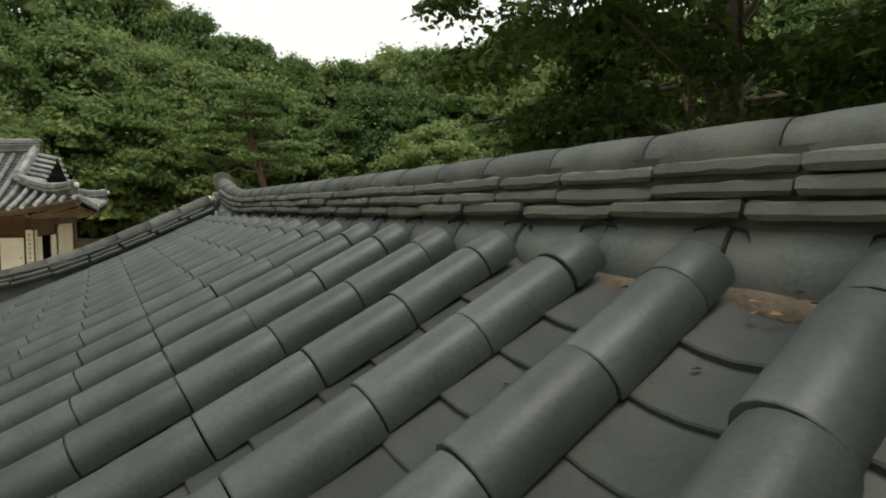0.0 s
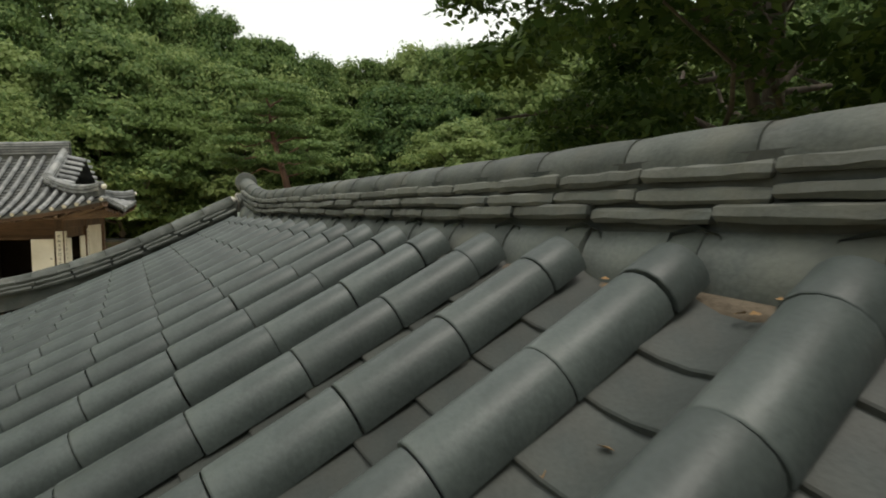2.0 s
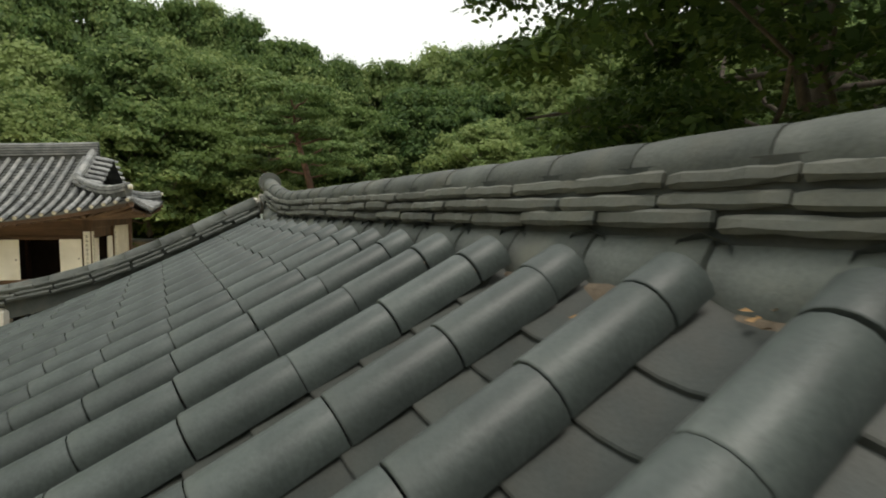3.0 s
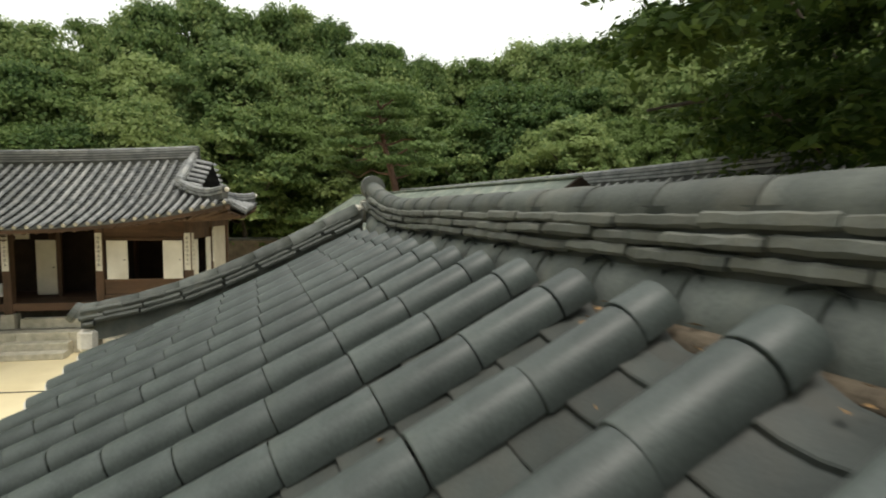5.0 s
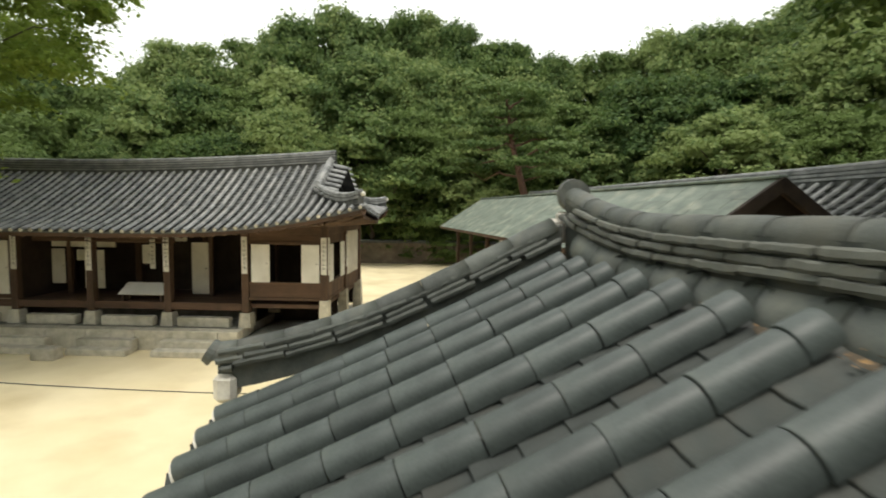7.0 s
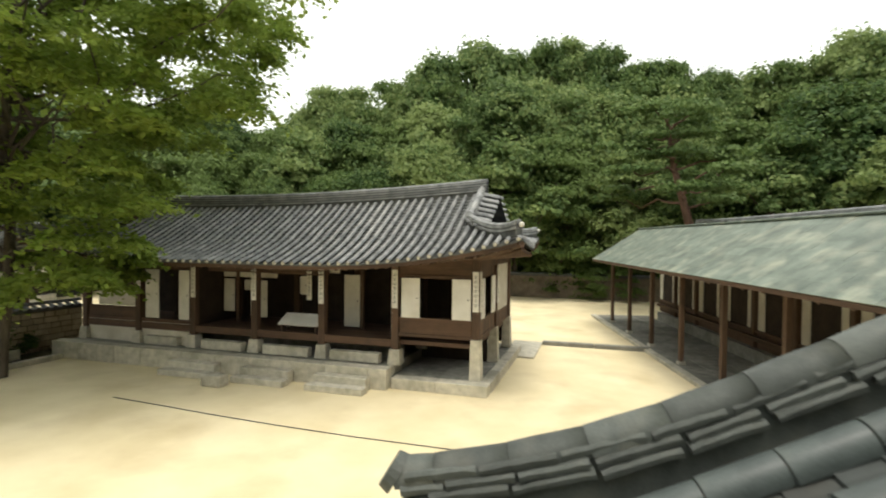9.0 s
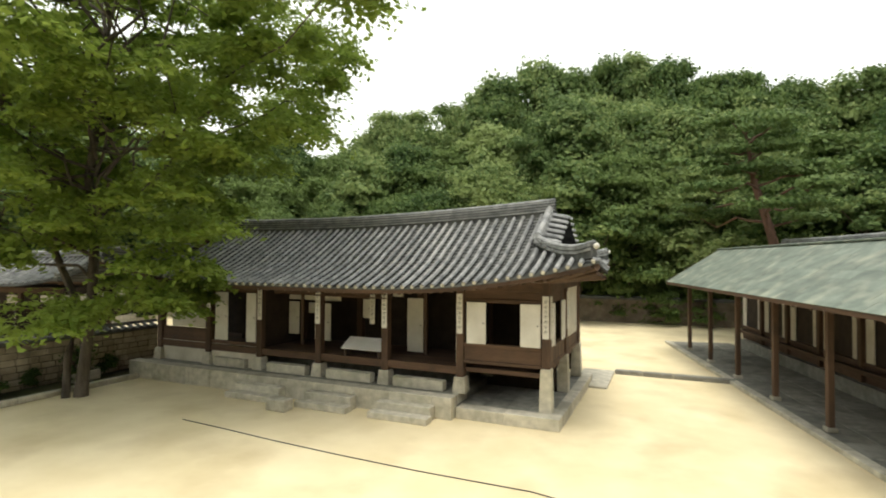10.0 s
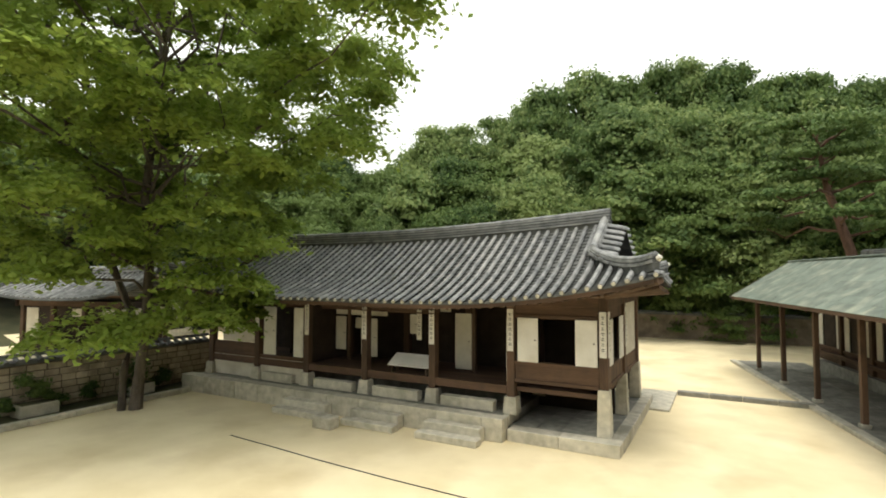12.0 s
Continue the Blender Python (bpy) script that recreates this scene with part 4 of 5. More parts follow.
# ---- walls, yard details ----
def build_walls():
    rng = random.Random(21)
    w = thing("courtyard_wall", "brown rubble garden wall with a dark tile coping", "wall", kind="structure")
    x = -15.95
    for z in range(7):
        y = -30.0
        while y < 0.9:
            ln = min(rng.uniform(0.3, 0.55), 0.95 - y)
            if -13 < y:
                part("stone", boxed(x - 0.2, x + 0.2 + rng.uniform(-0.015, 0.02), y + 0.01, y + ln - 0.01, 0.02 + z * 0.21, 0.21 + z * 0.21, 0.02), WALLSTONE, w)
            y += ln
    part("core", boxed(x - 0.18, x + 0.18, -30, 0.95, 0, 1.55), EARTH, w)
    part("coping", sweep_rect([(x, -30, 1.52), (x, 1.0, 1.52)], 0.66, 0, 0.08), PAN_FAR, w)
    for k in range(103):
        y = -29.9 + k * 0.3
        if y > -14:
            part("coping_tile", tube([(x, y, 1.76), (x + 0.36, y, 1.6)], (0.07, 0.075), 6, -5, 185), PAN_FAR, w)
    part("coping_cap", tube([(x, -30, 1.74), (x, 1.0, 1.74)], (0.09, 0.09), 8, -8, 188), PAN_FAR, w)
    k = thing("flower_bed_kerb", "low granite kerb along the flower bed by the wall", "kerb", kind="structure")
    y = -14.0
    while y < -0.2:
        ln = min(rng.uniform(1.1, 1.7), -0.1 - y)
        part("kerb_stone", boxed(-14.55, -14.32, y + 0.006, y + ln - 0.006, 0, 0.16 + rng.uniform(-0.01, 0.01), 0.015), STONE, k)
        y += ln
    tagged(part("flower_bed_soil", boxed(-15.75, -14.55, -14, -0.1, 0, 0.1), SOIL), "dark soil strip of the flower bed", "soil", kind="structure")
    b = thing("rear_wall", "long brown rubble boundary wall with tile coping", "wall", kind="structure")
    # darker brown than the garden wall, tree shade included in the colour
    part("body", boxed(-14, 9, 24.6, 25.0, 0, 1.6), WALLBROWN, b)
    part("coping", sweep_rect([(-14, 24.8, 1.6), (9, 24.8, 1.6)], 0.8, 0, 0.14), PAN_FAR, b)
    part("coping_cap", tube([(-14, 24.8, 1.74), (9, 24.8, 1.74)], (0.1, 0.1), 8, -8, 188), TILE_FAR, b)
    s = thing("bridge_slab", "flat granite slab beside the hall", "stone slab")
    part("slab", boxed(-0.1, 1.05, 4.4, 7.3, 0, 0.07, 0.012), STONE, s)
    d = thing("drain_kerb", "low stone kerb crossing the sandy yard", "kerb", kind="structure")
    for i in range(4):
        x0 = 1.08 + i * 1.0
        part("kerb_stone", boxed(x0, x0 + 0.985, 7.0, 7.28, 0, 0.15, 0.015), STONE_D, d)
    r = part("ground_cable", tube([(-8.8, -3.68, 0.012), (-7.2, -3.8, 0.012), (-5.6, -3.95, 0.012), (-3.6, -4.08, 0.012), (-1.7, -4.15, 0.012), (0.6, -4.14, 0.012), (1.4, -4.3, 0.012)], [0.011] * 7, 6), INK)
    tagged(r, "thin dark cable lying across the sand", "cable")


build_walls()


# ---- trees ----
def leaves_mesh(name, clumps, per, size, material, rng, flat=0.5, droop=0.25, tri=False, spread=0.24, dome=False):
    """Many small folded leaves gathered in clumps: rows of (x, y, z, radius across, radius up)."""
    cl = np.array(clumps, float)
    n = len(cl) * per
    idx = np.repeat(np.arange(len(cl)), per)
    d = rng.normal(size=(n, 3))
    d /= np.linalg.norm(d, axis=1)[:, None]
    rad = np.abs(rng.normal(0.74, spread, n))
    p = d * rad[:, None]
    p[:, 2] = np.where(p[:, 2] < 0, p[:, 2] * (-0.75 if dome else 0.55), p[:, 2])
    c = cl[idx]
    pos = c[:, :3] + p * np.stack([c[:, 3], c[:, 3], c[:, 4]], 1)
    pos[:, 2] -= droop * (p[:, 0] ** 2 + p[:, 1] ** 2) * c[:, 4]
    nrm = d * np.array([1, 1, 1]) * (1 - flat) + np.array([0, 0, 1]) * flat + rng.normal(size=(n, 3)) * 0.35
    nrm /= np.linalg.norm(nrm, axis=1)[:, None]
    t = np.cross(nrm, rng.normal(size=(n, 3)))
    t /= np.linalg.norm(t, axis=1)[:, None]
    b = np.cross(nrm, t)
    s = (size * rng.uniform(0.6, 1.35, n))[:, None]
    corners = np.stack([pos - t * s, pos - b * s * 0.55 + nrm * s * 0.12, pos + t * s, pos + b * s * 0.55 + nrm * s * 0.12], 1).reshape(-1, 3)
    q = 4
    if tri:
        q = 3
        corners = np.stack([pos - t * s, pos + t * s * 0.6 - b * s * 0.75, pos + t * s * 0.6 + b * s * 0.75], 1).reshape(-1, 3)
    me = bpy.data.meshes.new(name)
    me.vertices.add(q * n)
    me.vertices.foreach_set("co", corners.ravel())
    me.loops.add(q * n)
    me.loops.foreach_set("vertex_index", np.arange(q * n))
    me.polygons.add(n)
    me.polygons.foreach_set("loop_start", np.arange(n) * q)
    me.update(calc_edges=True)
    me.materials.append(material)
    return me


def bend(p0, p1, r0, r1, rng, k=5, wob=0.06):
    """A limb as points and radii with a little waviness."""
    p0, p1 = Vector(p0), Vector(p1)
    ln = (p1 - p0).length
    pts = [p0.lerp(p1, i / k) + (Vector(rng.normal(size=3)) * ln * wob if 0 < i < k else Vector()) for i in range(k + 1)]
    return pts, [r0 + (r1 - r0) * i / k for i in range(k + 1)]


def join_tubes(limbs, seg=7):
    vs, fs = [], []
    for pts, radii in limbs:
        me = tube(pts, radii, seg)
        o = len(vs)
        vs += [v.co.copy() for v in me.vertices]
        fs += [tuple(o + i for i in p.vertices) for p in me.polygons]
        bpy.data.meshes.remove(me)
    me = bpy.data.meshes.new("limbs")
    me.from_pydata(vs, [], fs)
    for p in me.polygons:
        p.use_smooth = True
    return me


def forest_kind(seed, wide, tall, material, size=0.115, per=400, clumps=92, low=0.32):
    """Meshes of one kind of woodland tree of unit scale 10 m: trunk, limbs and crown."""
    rng = np.random.default_rng(seed)
    cs, limbs = [], []
    top = 10 * tall
    limbs.append(bend((0, 0, -1.0), (rng.normal() * 0.4, rng.normal() * 0.4, top * 0.8), 0.24, 0.06, rng, 6, 0.02))
    for i in range(clumps):
        h = low + (1 - low) * (i + 0.5) / clumps
        prof = math.sin(math.pi * min(1.0, 0.2 + 0.8 * (h - low) / (1 - low)) ** 0.9) ** 0.6
        a = i * 2.4 + rng.normal() * 0.4
        r = wide * prof * rng.uniform(0.4, 1.12)
        z = top * h * 0.93 + rng.normal() * 0.2
        cs.append((r * math.cos(a), r * math.sin(a), z, rng.uniform(0.55, 1.5), rng.uniform(0.35, 0.75)))
        if i % 3 == 0:
            limbs.append(bend((0, 0, z * 0.72), (cs[-1][0], cs[-1][1], z - 0.2), 0.09, 0.02, rng, 4, 0.05))
    return leaves_mesh("crown", cs, per, size, material, rng, 0.3, 0.3, True, 0.3), join_tubes(limbs, 6)


def place_tree(name, label, crown, limbs, bark, x, y, z, sx, sz, turn, group="", cat="tree"):
    t = thing(name, label, cat, group, m=pose(x, y, z, 0, 0, turn) @ Matrix.Diagonal((sx, sx, sz, 1)))
    part("trunk", limbs, bark, t)
    part("crown", crown, LEAF, t)
    return t


SKYLINE = ((-100, 15), (-75, 15), (-60, 13), (-48, 12.8), (-36, 12.6), (-29, 14.6), (-21.6, 17.8), (-13, 21.2), (-5, 20.8), (2, 19.2), (8, 17.8), (12, 15.2), (15, 16.4), (18, 17.8), (25, 18.4), (30, 19), (45, 20), (90, 20))


def skyline(b):
    return float(np.interp(b, [r[0] for r in SKYLINE], [r[1] for r in SKYLINE]))


def build_forest():
    rng = np.random.default_rng(77)
    kinds = [forest_kind(1, 3.9, 1.0, LEAF), forest_kind(2, 3.3, 1.05, LEAF), forest_kind(3, 4.3, 0.95, LEAF_D), forest_kind(4, 3.6, 1.0, LEAF_D, low=0.25), forest_kind(5, 4.0, 1.0, LEAF, 0.15, 250)]
    eye = (3.5, -15.0, 4.25)
    for row, (dist, frac, step) in enumerate(((41, 0.52, 6.2), (47, 0.8, 4.8), (56, 1.0, 3.3))):
        b = -84.0 + row * 2.3
        while b < 66:
            bb = b + rng.normal() * 0.8
            d = dist + rng.normal() * 1.6
            x, y = eye[0] + d * math.sin(radians(bb)), eye[1] + d * math.cos(radians(bb))
            g = ground_height(x, y)
            top = eye[2] + d * math.tan(radians(skyline(bb))) * frac * rng.uniform(0.93, 1.04)
            h = max(4.0, top - g)
            if x < -11 and y < 14 and row == 0:
                b += step
                continue
            k = int(rng.integers(0, len(kinds)))
            crown, limbs = kinds[k]
            sz = h / 10.0
            sx = max(0.85, min(1.35, sz)) * rng.uniform(0.9, 1.12)
            place_tree("forest_tree", "leafy green broadleaf tree of the wooded hillside" if k not in (2, 3) else "dark green broadleaf tree of the wooded hillside", crown, limbs, BARK, x, y, g - 0.1, sx, sz, float(rng.uniform(0, 360)), "woodland trees")
            b += step * rng.uniform(0.85, 1.15)
    # unseen trees added behind the camera to hold sky light off the near roof
    for x, y, s in ((11.4, -21.2, 1.25), (14.5, -26.0, 1.15), (9.5, -30.0, 1.1), (20.0, -18.0, 1.2), (3.0, -36.0, 1.1), (-6.0, -38.0, 1.1), (-16.0, -34.0, 1.0)):
        crown, limbs = kinds[int(rng.integers(0, len(kinds)))]
        place_tree("forest_tree", "leafy green broadleaf tree added out of view to shade the tiled wing", crown, limbs, BARK, x, y, ground_height(x, y) - 0.1, s, s * 1.1, float(rng.uniform(0, 360)), "woodland trees")
    shrub, twigs = forest_kind(8, 3.8, 0.62, LEAF_D, 0.13, 330, 46, 0.1)
    for i in range(30):
        x = -22 + i * 1.75 + rng.normal() * 0.6
        y = 27.0 + rng.normal() * 0.8
        if x > 9:
            y = 24.0 + rng.normal()
        g = ground_height(x, y)
        s = rng.uniform(0.5, 0.8)
        place_tree("understorey_tree", "low bushy green tree at the foot of the wood", shrub, twigs, BARK, x, y, g - 0.1, s, s * rng.uniform(0.85, 1.25), float(rng.uniform(0, 360)), "understorey")


build_forest()


def build_pine(x, y, lean, h, seed, label):
    rng = np.random.default_rng(seed)
    g = ground_height(x, y)
    t = thing("pine_tree", label, "tree", "pines", m=pose(x, y, g, 0, 0, 0))
    topx, topy = lean
    trunk = [Vector((0, 0, -0.3)), Vector((topx * 0.1, topy * 0.2, h * 0.25)), Vector((topx * 0.45, topy * 0.4, h * 0.5)), Vector((topx * 0.8, topy * 0.8, h * 0.72)), Vector((topx, topy, h * 0.95))]
    limbs = [(trunk, [0.3, 0.26, 0.22, 0.16, 0.06])]
    cs = []
    for i in range(20):
        f = 0.52 + 0.46 * i / 19
        p = trunk[2].lerp(trunk[4], (f - 0.5) / 0.46 if f < 0.96 else 1.0)
        a = i * 2.3 + rng.normal() * 0.3
        r = rng.uniform(1.4, 4.2) * (1.15 - 0.75 * (f - 0.5) / 0.5)
        q = Vector((p.x + r * math.cos(a), p.y + r * math.sin(a), h * f + rng.uniform(-0.1, 0.5)))
        limbs.append(bend(p, q, 0.08, 0.025, rng, 4, 0.06))
        for _ in range(4):
            w = rng.normal(size=2) * 0.55
            cs.append((q.x + w[0], q.y + w[1], q.z + 0.15, rng.uniform(0.7, 1.2), rng.uniform(0.22, 0.36)))
    part("trunk", join_tubes(limbs), PINEBARK, t, "reddish scaly trunk")
    part("crown", leaves_mesh("crown", cs, 210, 0.12, NEEDLE, rng, 0.35, 0.2), NEEDLE, t)


build_pine(8.6, 17.2, (-1.9, 0.5), 11.6, 31, "tall red pine with flat layered crown leaning over the roofs")
build_pine(1.5, 28.0, (-1.0, 0.3), 9.0, 32, "smaller red pine with spreading flat branches at the wood")


def build_court_tree():
    """The spreading tree with a forked trunk in the courtyard."""
    rng = np.random.default_rng(12)
    t = thing("courtyard_tree", "large spreading green tree with forked grey trunk beside the garden wall", "tree", m=pose(-13.7, -3.35, 0))
    limbs = [([Vector(p) for p in ((0.05, 0.05, -0.2), (0.12, 0.12, 1.0), (0.25, 0.2, 2.6), (0.5, 0.1, 4.4), (0.8, -0.3, 6.6), (1.2, -0.2, 9.5), (1.3, 0, 12.5))], [0.22, 0.17, 0.16, 0.14, 0.12, 0.09, 0.04]),
             ([Vector(p) for p in ((-0.15, -0.25, -0.2), (-0.25, -0.15, 1.2), (0.0, 0.05, 2.6), (-0.5, -0.6, 4.8), (-0.9, -1.5, 7.5), (-1.1, -2.0, 11))], [0.15, 0.12, 0.11, 0.1, 0.07, 0.03])]
    cs = []

    def spray(x, y, z, r, up):
        """One umbrella of leaves with smaller ones round it, on a bough of its own."""
        cs.append((x, y, z, r, up))
        for _ in range(3):
            a, d = rng.uniform(0, 6.283), r * rng.uniform(0.55, 0.95)
            cs.append((x + d * math.cos(a), y + d * math.sin(a), z - 0.22 - 0.2 * rng.random(), r * rng.uniform(0.45, 0.65), up * 0.7))

    tier, z = 0, 3.3
    while z < 16.5:
        reach = float(np.interp(z, (3.0, 4.5, 6.0, 8.5, 11.0, 13.0, 16.5), (3.0, 4.0, 5.2, 7.5, 9.4, 9.2, 7.0)))
        count = int(4 + reach * (1.35 if z < 6.5 else 1.95))
        for i in range(count):
            a = 6.283 * (i + 0.5 * (tier % 2)) / count + rng.normal() * 0.16
            f = (1.0, 0.6, 0.88, 0.3, 0.75)[i % 5] * rng.uniform(0.86, 1.05)
            x, y = 0.5 + reach * f * math.cos(a), -0.8 + reach * f * math.sin(a)
            zz = max(2.75, z + 0.9 * (1 - f) + rng.normal() * 0.22)
            if (zz < 4.6 and 0.88 * x + 0.47 * y < -0.4) or (zz < 5.3 and 0.88 * x + 0.47 * y < -3.0) or rng.random() < 0.06:
                continue
            spray(x, y, zz, rng.uniform(1.0, 1.5), rng.uniform(0.42, 0.6))
            if i % 4 == tier % 4:
                src = Vector((0.45 + 0.06 * z, -0.25, max(2.6, zz * 0.72 - 0.3)))
                limbs.append(bend(src, (x, y, zz + 0.15), 0.055, 0.012, rng, 6, 0.06))
        z += 0.98
        tier += 1
    for x, y, z in ((2.9, 0.9, 3.0), (2.2, 1.9, 3.3), (1.6, -1.2, 2.9), (3.3, 1.6, 3.8)):
        spray(x, y, z, 0.9, 0.4)
        limbs.append(bend((0.3, 0.1, 2.9), (x, y, z), 0.05, 0.015, rng, 5, 0.05))
    part("trunk", join_tubes(limbs, 8), BARK, t, "grey-brown forked trunk and boughs")
    part("crown", leaves_mesh("crown", cs, 300, 0.095, LEAF_N, rng, 0.72, 0.85, False, 0.22, True), LEAF_N, t)


build_court_tree()


def build_shade_tree():
    """The dark tree that hangs over the roofs beyond the near ridge."""
    rng = np.random.default_rng(15)
    t = thing("shade_tree", "dark green overhanging tree with crooked boughs behind the tiled wing", "tree", m=pose(15.2, -11.0, 0))
    limbs = [([Vector(p) for p in ((0, 0, -0.2), (-0.1, 0.1, 2.5), (-0.4, 0.3, 5.0), (-0.6, 0.2, 8), (-0.5, 0.4, 12))], [0.34, 0.28, 0.24, 0.17, 0.06]),
             ([Vector(p) for p in ((-0.3, 0.2, 4.2), (-1.6, -0.3, 5.6), (-2.2, -0.4, 7.0), (-3.6, 0.6, 8.0), (-5.4, 1.0, 8.2))], [0.15, 0.12, 0.1, 0.07, 0.02]),
             ([Vector(p) for p in ((-0.4, 0.2, 5.0), (-1.8, 1.2, 5.9), (-3.4, 2.2, 6.2), (-5.2, 3.0, 5.9))], [0.12, 0.1, 0.07, 0.02])]
    cs = []
    n = 200
    for i in range(n):
        f = (i + 0.5) / n
        z = 4.9 + 10.0 * f
        a = i * 2.399 + rng.normal() * 0.25
        reach = (4.6 + 2.6 * min(1.0, max(0.0, (z - 5.2) / 3.0))) * (1 - 0.4 * max(0, f - 0.55))
        r = reach * rng.uniform(0.2, 1.0) ** 0.55
        cx, cy, cz = r * math.cos(a), r * math.sin(a), z - 0.03 * r * r
        cs.append((cx, cy, max(4.2, cz), rng.uniform(0.8, 1.5), rng.uniform(0.32, 0.6)))
        if i % 6 == 0:
            limbs.append(bend((-0.4, 0.2, max(4.0, cz * 0.75)), (cx, cy, max(4.1, cz) - 0.1), 0.07, 0.015, rng, 5, 0.07))
    part("trunk", join_tubes(limbs, 8), BARK, t)
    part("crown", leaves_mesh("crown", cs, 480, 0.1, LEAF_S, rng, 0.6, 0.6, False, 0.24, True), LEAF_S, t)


build_shade_tree()


# ---- beyond the garden wall ----
def build_gatehouse():
    rng = random.Random(2)
    h = thing("far_gatehouse", "small tiled timber gatehouse beyond the garden wall", "building", m=pose(-24.5, 1.2, 0, 0, 0, 12))
    part("base", boxed(-3.2, 3.2, -1.9, 1.9, 0, 0.5, 0.02), STONE, h)
    part("body", boxed(-2.9, 2.9, -1.3, 1.5, 0.5, 2.9), DARKIN, h)
    for k in range(4):
        x = -2.9 + k * 1.93
        part("post", boxed(x - 0.1, x + 0.1, -1.45, -1.25, 0.5, 2.95, 0.01), WOOD, h)
    for x in (-2.7, 0.2, 2.0):
        part("wall_panel", boxed(x, x + 0.75, -1.36, -1.305, 1.0, 2.6), PLASTER, h)
    part("side_panel", boxed(2.9, 2.95, -1.2, 1.2, 1.0, 2.6), PLASTER, h)
    part("top_beam", boxed(-3.1, 3.1, -1.46, -1.26, 2.7, 2.95), WOOD_H, h)

    def rp(x, w, s=1):
        e = 0.35 * (abs(x) / 4.0) ** 2.5
        return Vector((x, -s * 2.4 * w, (4.25 + e * 0.6) * (1 - w) + (3.1 + e) * w - 0.1 * 4 * w * (1 - w)))

    for s in (1, -1):
        grid = [[rp(-4 + 8 * i / 20, j / 8, s) - Vector((0, 0, 0.06)) for i in range(21)] for j in range(9)]
        pan_sheet(h, grid if s > 0 else [r[::-1] for r in grid])
        for i in range(26):
            roll_column(h, [rp(-3.9 + 7.8 * i / 25, k / 5, s) for k in range(6)])
    layered_ridge(h, [rp(-3.95 + 7.9 * k / 16, 0) for k in range(17)], 0.3, 0.26, 0.09, 2, "main_ridge")
    for x in (-3.95, 3.95):
        for s in (1, -1):
            layered_ridge(h, [rp(x, k / 5, s) for k in range(6)], 0.22, 0.14, 0.08, 2, "verge_ridge")


build_gatehouse()


def build_far_wing():
    h = thing("far_wing", "open tiled timber wing across the far yard", "building", m=pose(-36, 7.5, 0, 0, 0, 14))
    part("base", boxed(-6, 6, -2, 2, 0, 0.45, 0.02), STONE, h)
    part("body", boxed(-5.8, 5.8, 0.2, 1.6, 0.45, 2.9), DARKIN, h)
    for k in range(6):
        x = -5.7 + k * 2.28
        part("post", boxed(x - 0.1, x + 0.1, -1.5, -1.3, 0.45, 2.9, 0.01), WOOD, h)
        part("wall_panel", boxed(x + 0.3, x + 1.2, 0.14, 0.19, 1.2, 2.4), PLASTER, h)
    part("rail", boxed(-5.8, 5.8, -1.5, -1.4, 1.0, 1.12), WOOD_H, h)
    part("top_beam", boxed(-5.9, 5.9, -1.5, -1.3, 2.65, 2.95), WOOD_H, h)

    def rp(x, w, s=1):
        return Vector((x, -s * 2.6 * w, 4.5 * (1 - w) + 3.15 * w - 0.3 * w * (1 - w) + 0.25 * (abs(x) / 7) ** 2.5))

    for s in (1, -1):
        grid = [[rp(-7 + 14 * i / 24, j / 8, s) - Vector((0, 0, 0.06)) for i in range(25)] for j in range(9)]
        pan_sheet(h, grid if s > 0 else [r[::-1] for r in grid])
        for i in range(44):
            roll_column(h, [rp(-6.9 + 13.8 * i / 43, k / 5, s) for k in range(6)])
    layered_ridge(h, [rp(-6.95 + 13.9 * k / 16, 0) for k in range(17)], 0.3, 0.26, 0.09, 2, "main_ridge")


build_far_wing()


def build_fence():
    f = thing("timber_fence", "dark boarded timber fence beyond the garden wall", "fence", m=pose(-19.6, -0.8, 0, 0, 0, 58))
    for i in range(14):
        part("board", boxed(-1.9 + i * 0.27, -1.64 + i * 0.27, -0.02, 0.02, 0.05, 2.5, 0.004), DARKIN, f)
    for x in (-1.95, 0.0, 1.95):
        part("post", boxed(x - 0.07, x + 0.07, -0.12, -0.021, 0, 2.6, 0.006), WOOD, f)
    part("rail", boxed(-1.95, 1.95, -0.09, -0.021, 2.2, 2.3), WOOD_H, f)


build_fence()


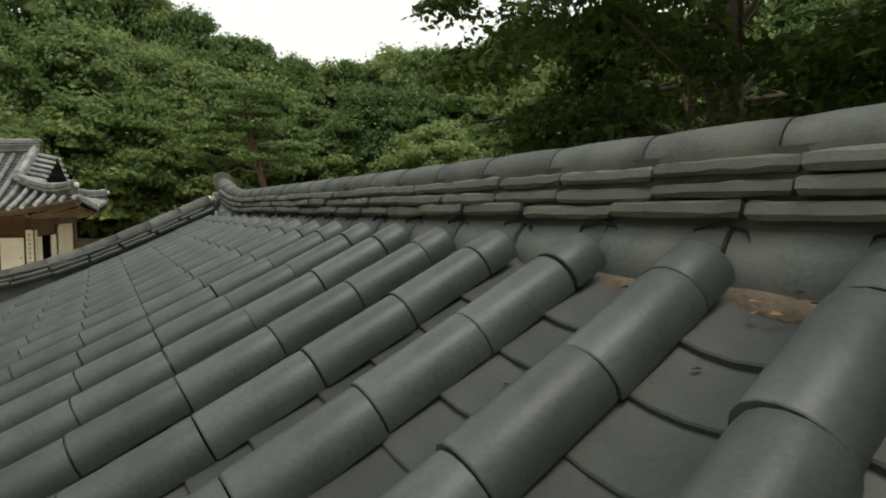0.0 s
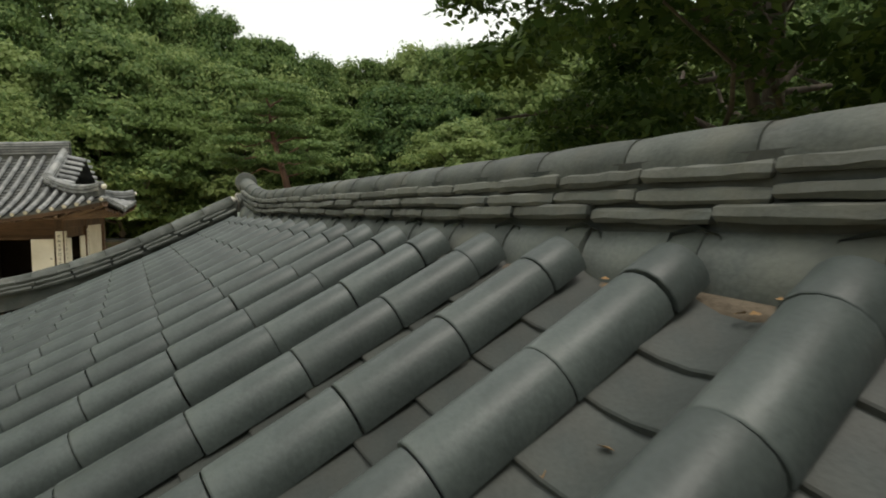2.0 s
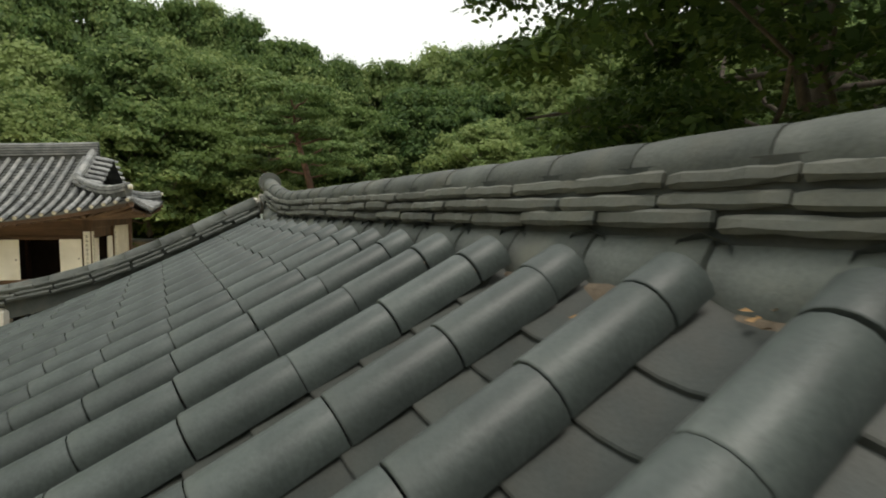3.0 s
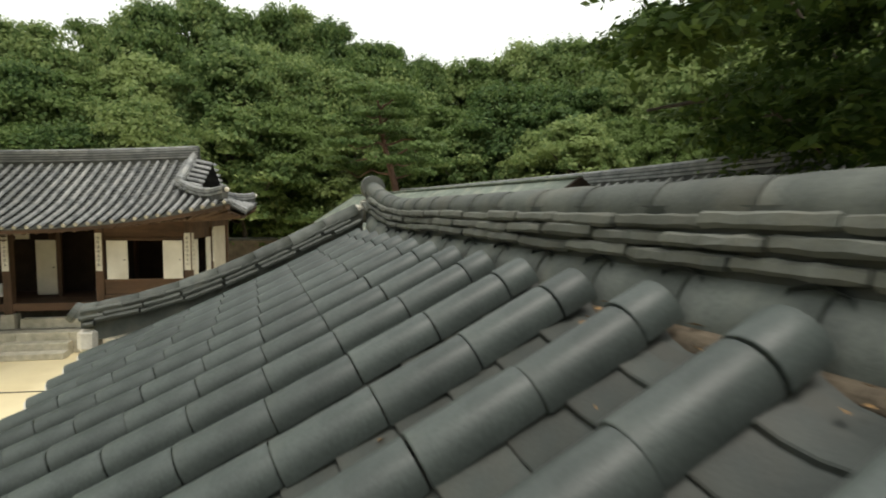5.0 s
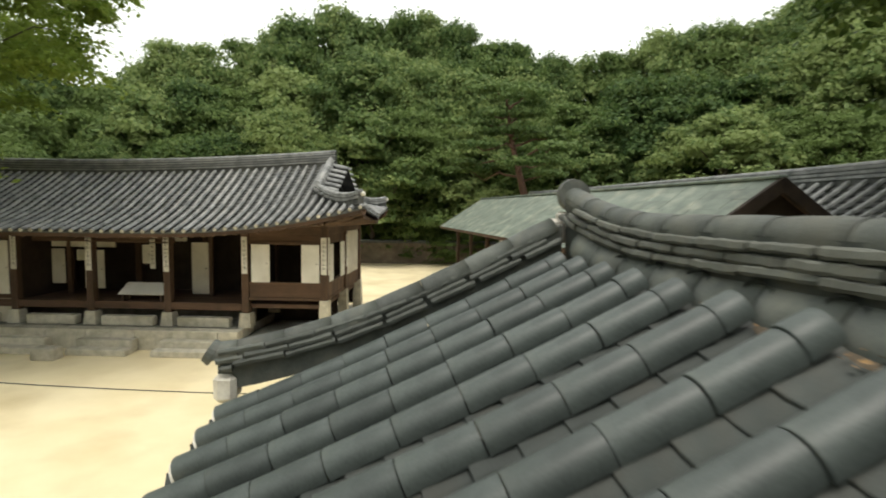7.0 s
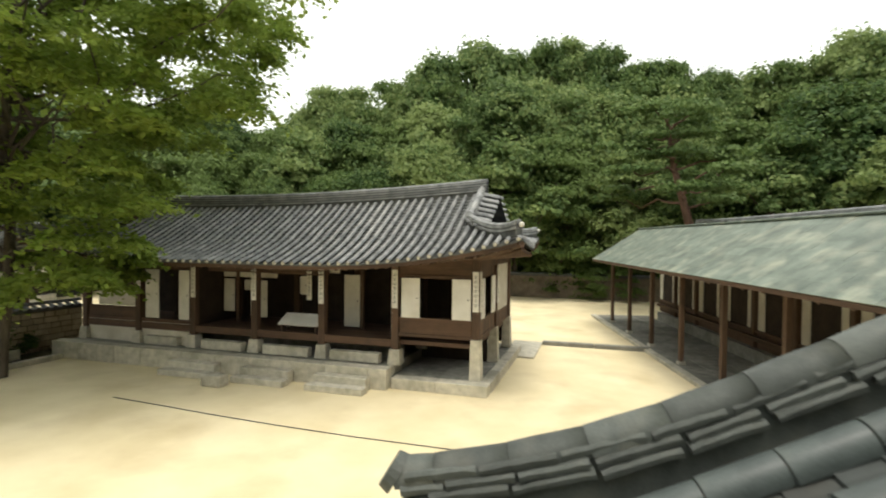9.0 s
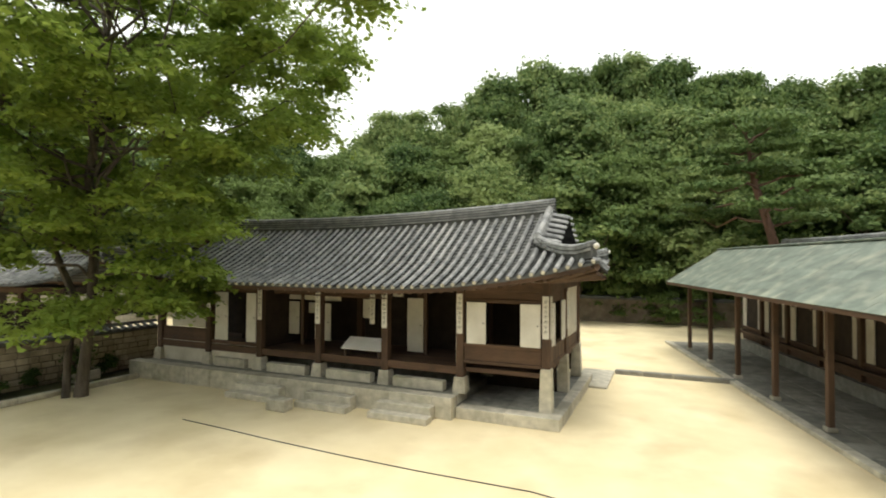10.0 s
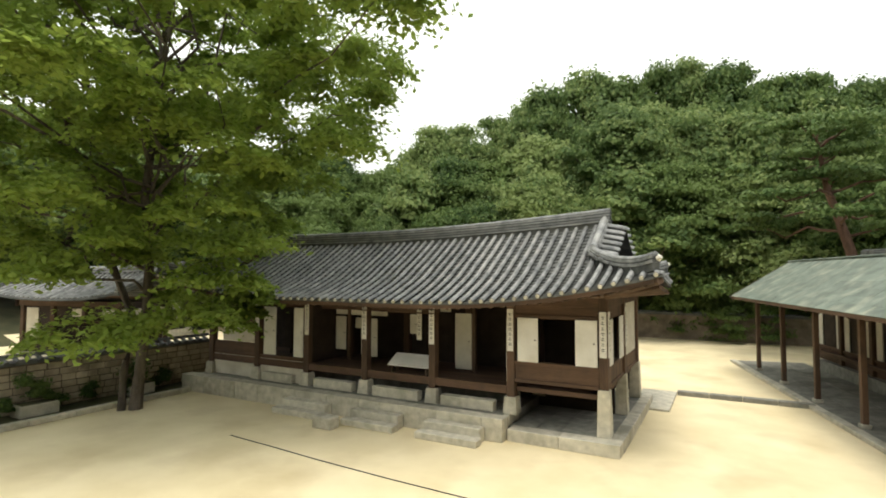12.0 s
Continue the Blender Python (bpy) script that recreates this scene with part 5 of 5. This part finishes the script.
# ---- planting along the wall, litter on the near roof ----
def build_planting():
    rng = np.random.default_rng(41)
    for i, (x, y, w) in enumerate(((-15.2, -5.3, 0.5), (-15.25, -2.2, 0.42))):
        p = thing("stone_trough", "squared granite flower trough on the soil by the wall", "planter", "troughs by the wall", m=pose(x, y, 0.1))
        part("trough", boxed(-w * 0.6, w * 0.6, -w, w, 0, 0.34, 0.02), STONE, p)
        part("soil", boxed(-w * 0.45, w * 0.45, -w * 0.85, w * 0.85, 0.33, 0.36), SOIL, p)
        tagged(part("plant", leaves_mesh("plant", [(rng.normal() * 0.1, rng.normal() * 0.2, 0.6 + 0.12 * k, 0.28, 0.2) for k in range(5)], 130, 0.06, LEAF_D, rng), LEAF_D, p), kind="stuff")
    for i in range(7):
        y = -8.5 + i * 1.2 + rng.normal() * 0.15
        s = rng.uniform(0.18, 0.36)
        ob = new("shrub", leaves_mesh("shrub", [(rng.normal() * 0.12, rng.normal() * 0.15, 0.12 + s * 0.5 + 0.1 * k, s * 0.8, s * 0.6) for k in range(4)], 130, 0.06, LEAF_D, rng))
        ob.matrix_basis = pose(-15.35 + rng.normal() * 0.12, y, 0.08)
        tagged(ob, "low dark green shrub in the flower bed", "shrub", "bed shrubs")
    # dry leaves caught between the tiles
    verts, faces = [], []
    r2 = random.Random(8)
    for i in range(240):
        n = r2.randint(-7, 13)
        x = column(n) + r2.uniform(0.09, PITCH - 0.09)
        b = 0.03 + abs(r2.gauss(0, 0.05)) if r2.random() < 0.6 else r2.uniform(0.1, 2.0)
        z = crest(b) - 0.122 + 0.055 * ((x - (column(n) + column(n + 1)) / 2) / 0.17) ** 2
        a, s = r2.uniform(0, 6.3), r2.uniform(0.008, 0.022)
        o = len(verts)
        for k, (u_, v_) in enumerate(((-1, 0), (0, -0.5), (1, 0), (0, 0.5))):
            verts.append((x + s * (u_ * math.cos(a) - v_ * math.sin(a)), -b + s * (u_ * math.sin(a) + v_ * math.cos(a)), z + (0.004 if k % 2 else 0.001) + 0.4 * s * v_))
        faces.append((o, o + 1, o + 2, o + 3))
    me = bpy.data.meshes.new("leaf_litter")
    me.from_pydata(verts, [], faces)
    me.materials.append(DRY)
    ob = new("leaf_litter", me)
    ob.matrix_basis = NEAR.copy()
    tagged(ob, "scattered dry brown leaves caught between the roof tiles", "leaves", kind="stuff")


build_planting()
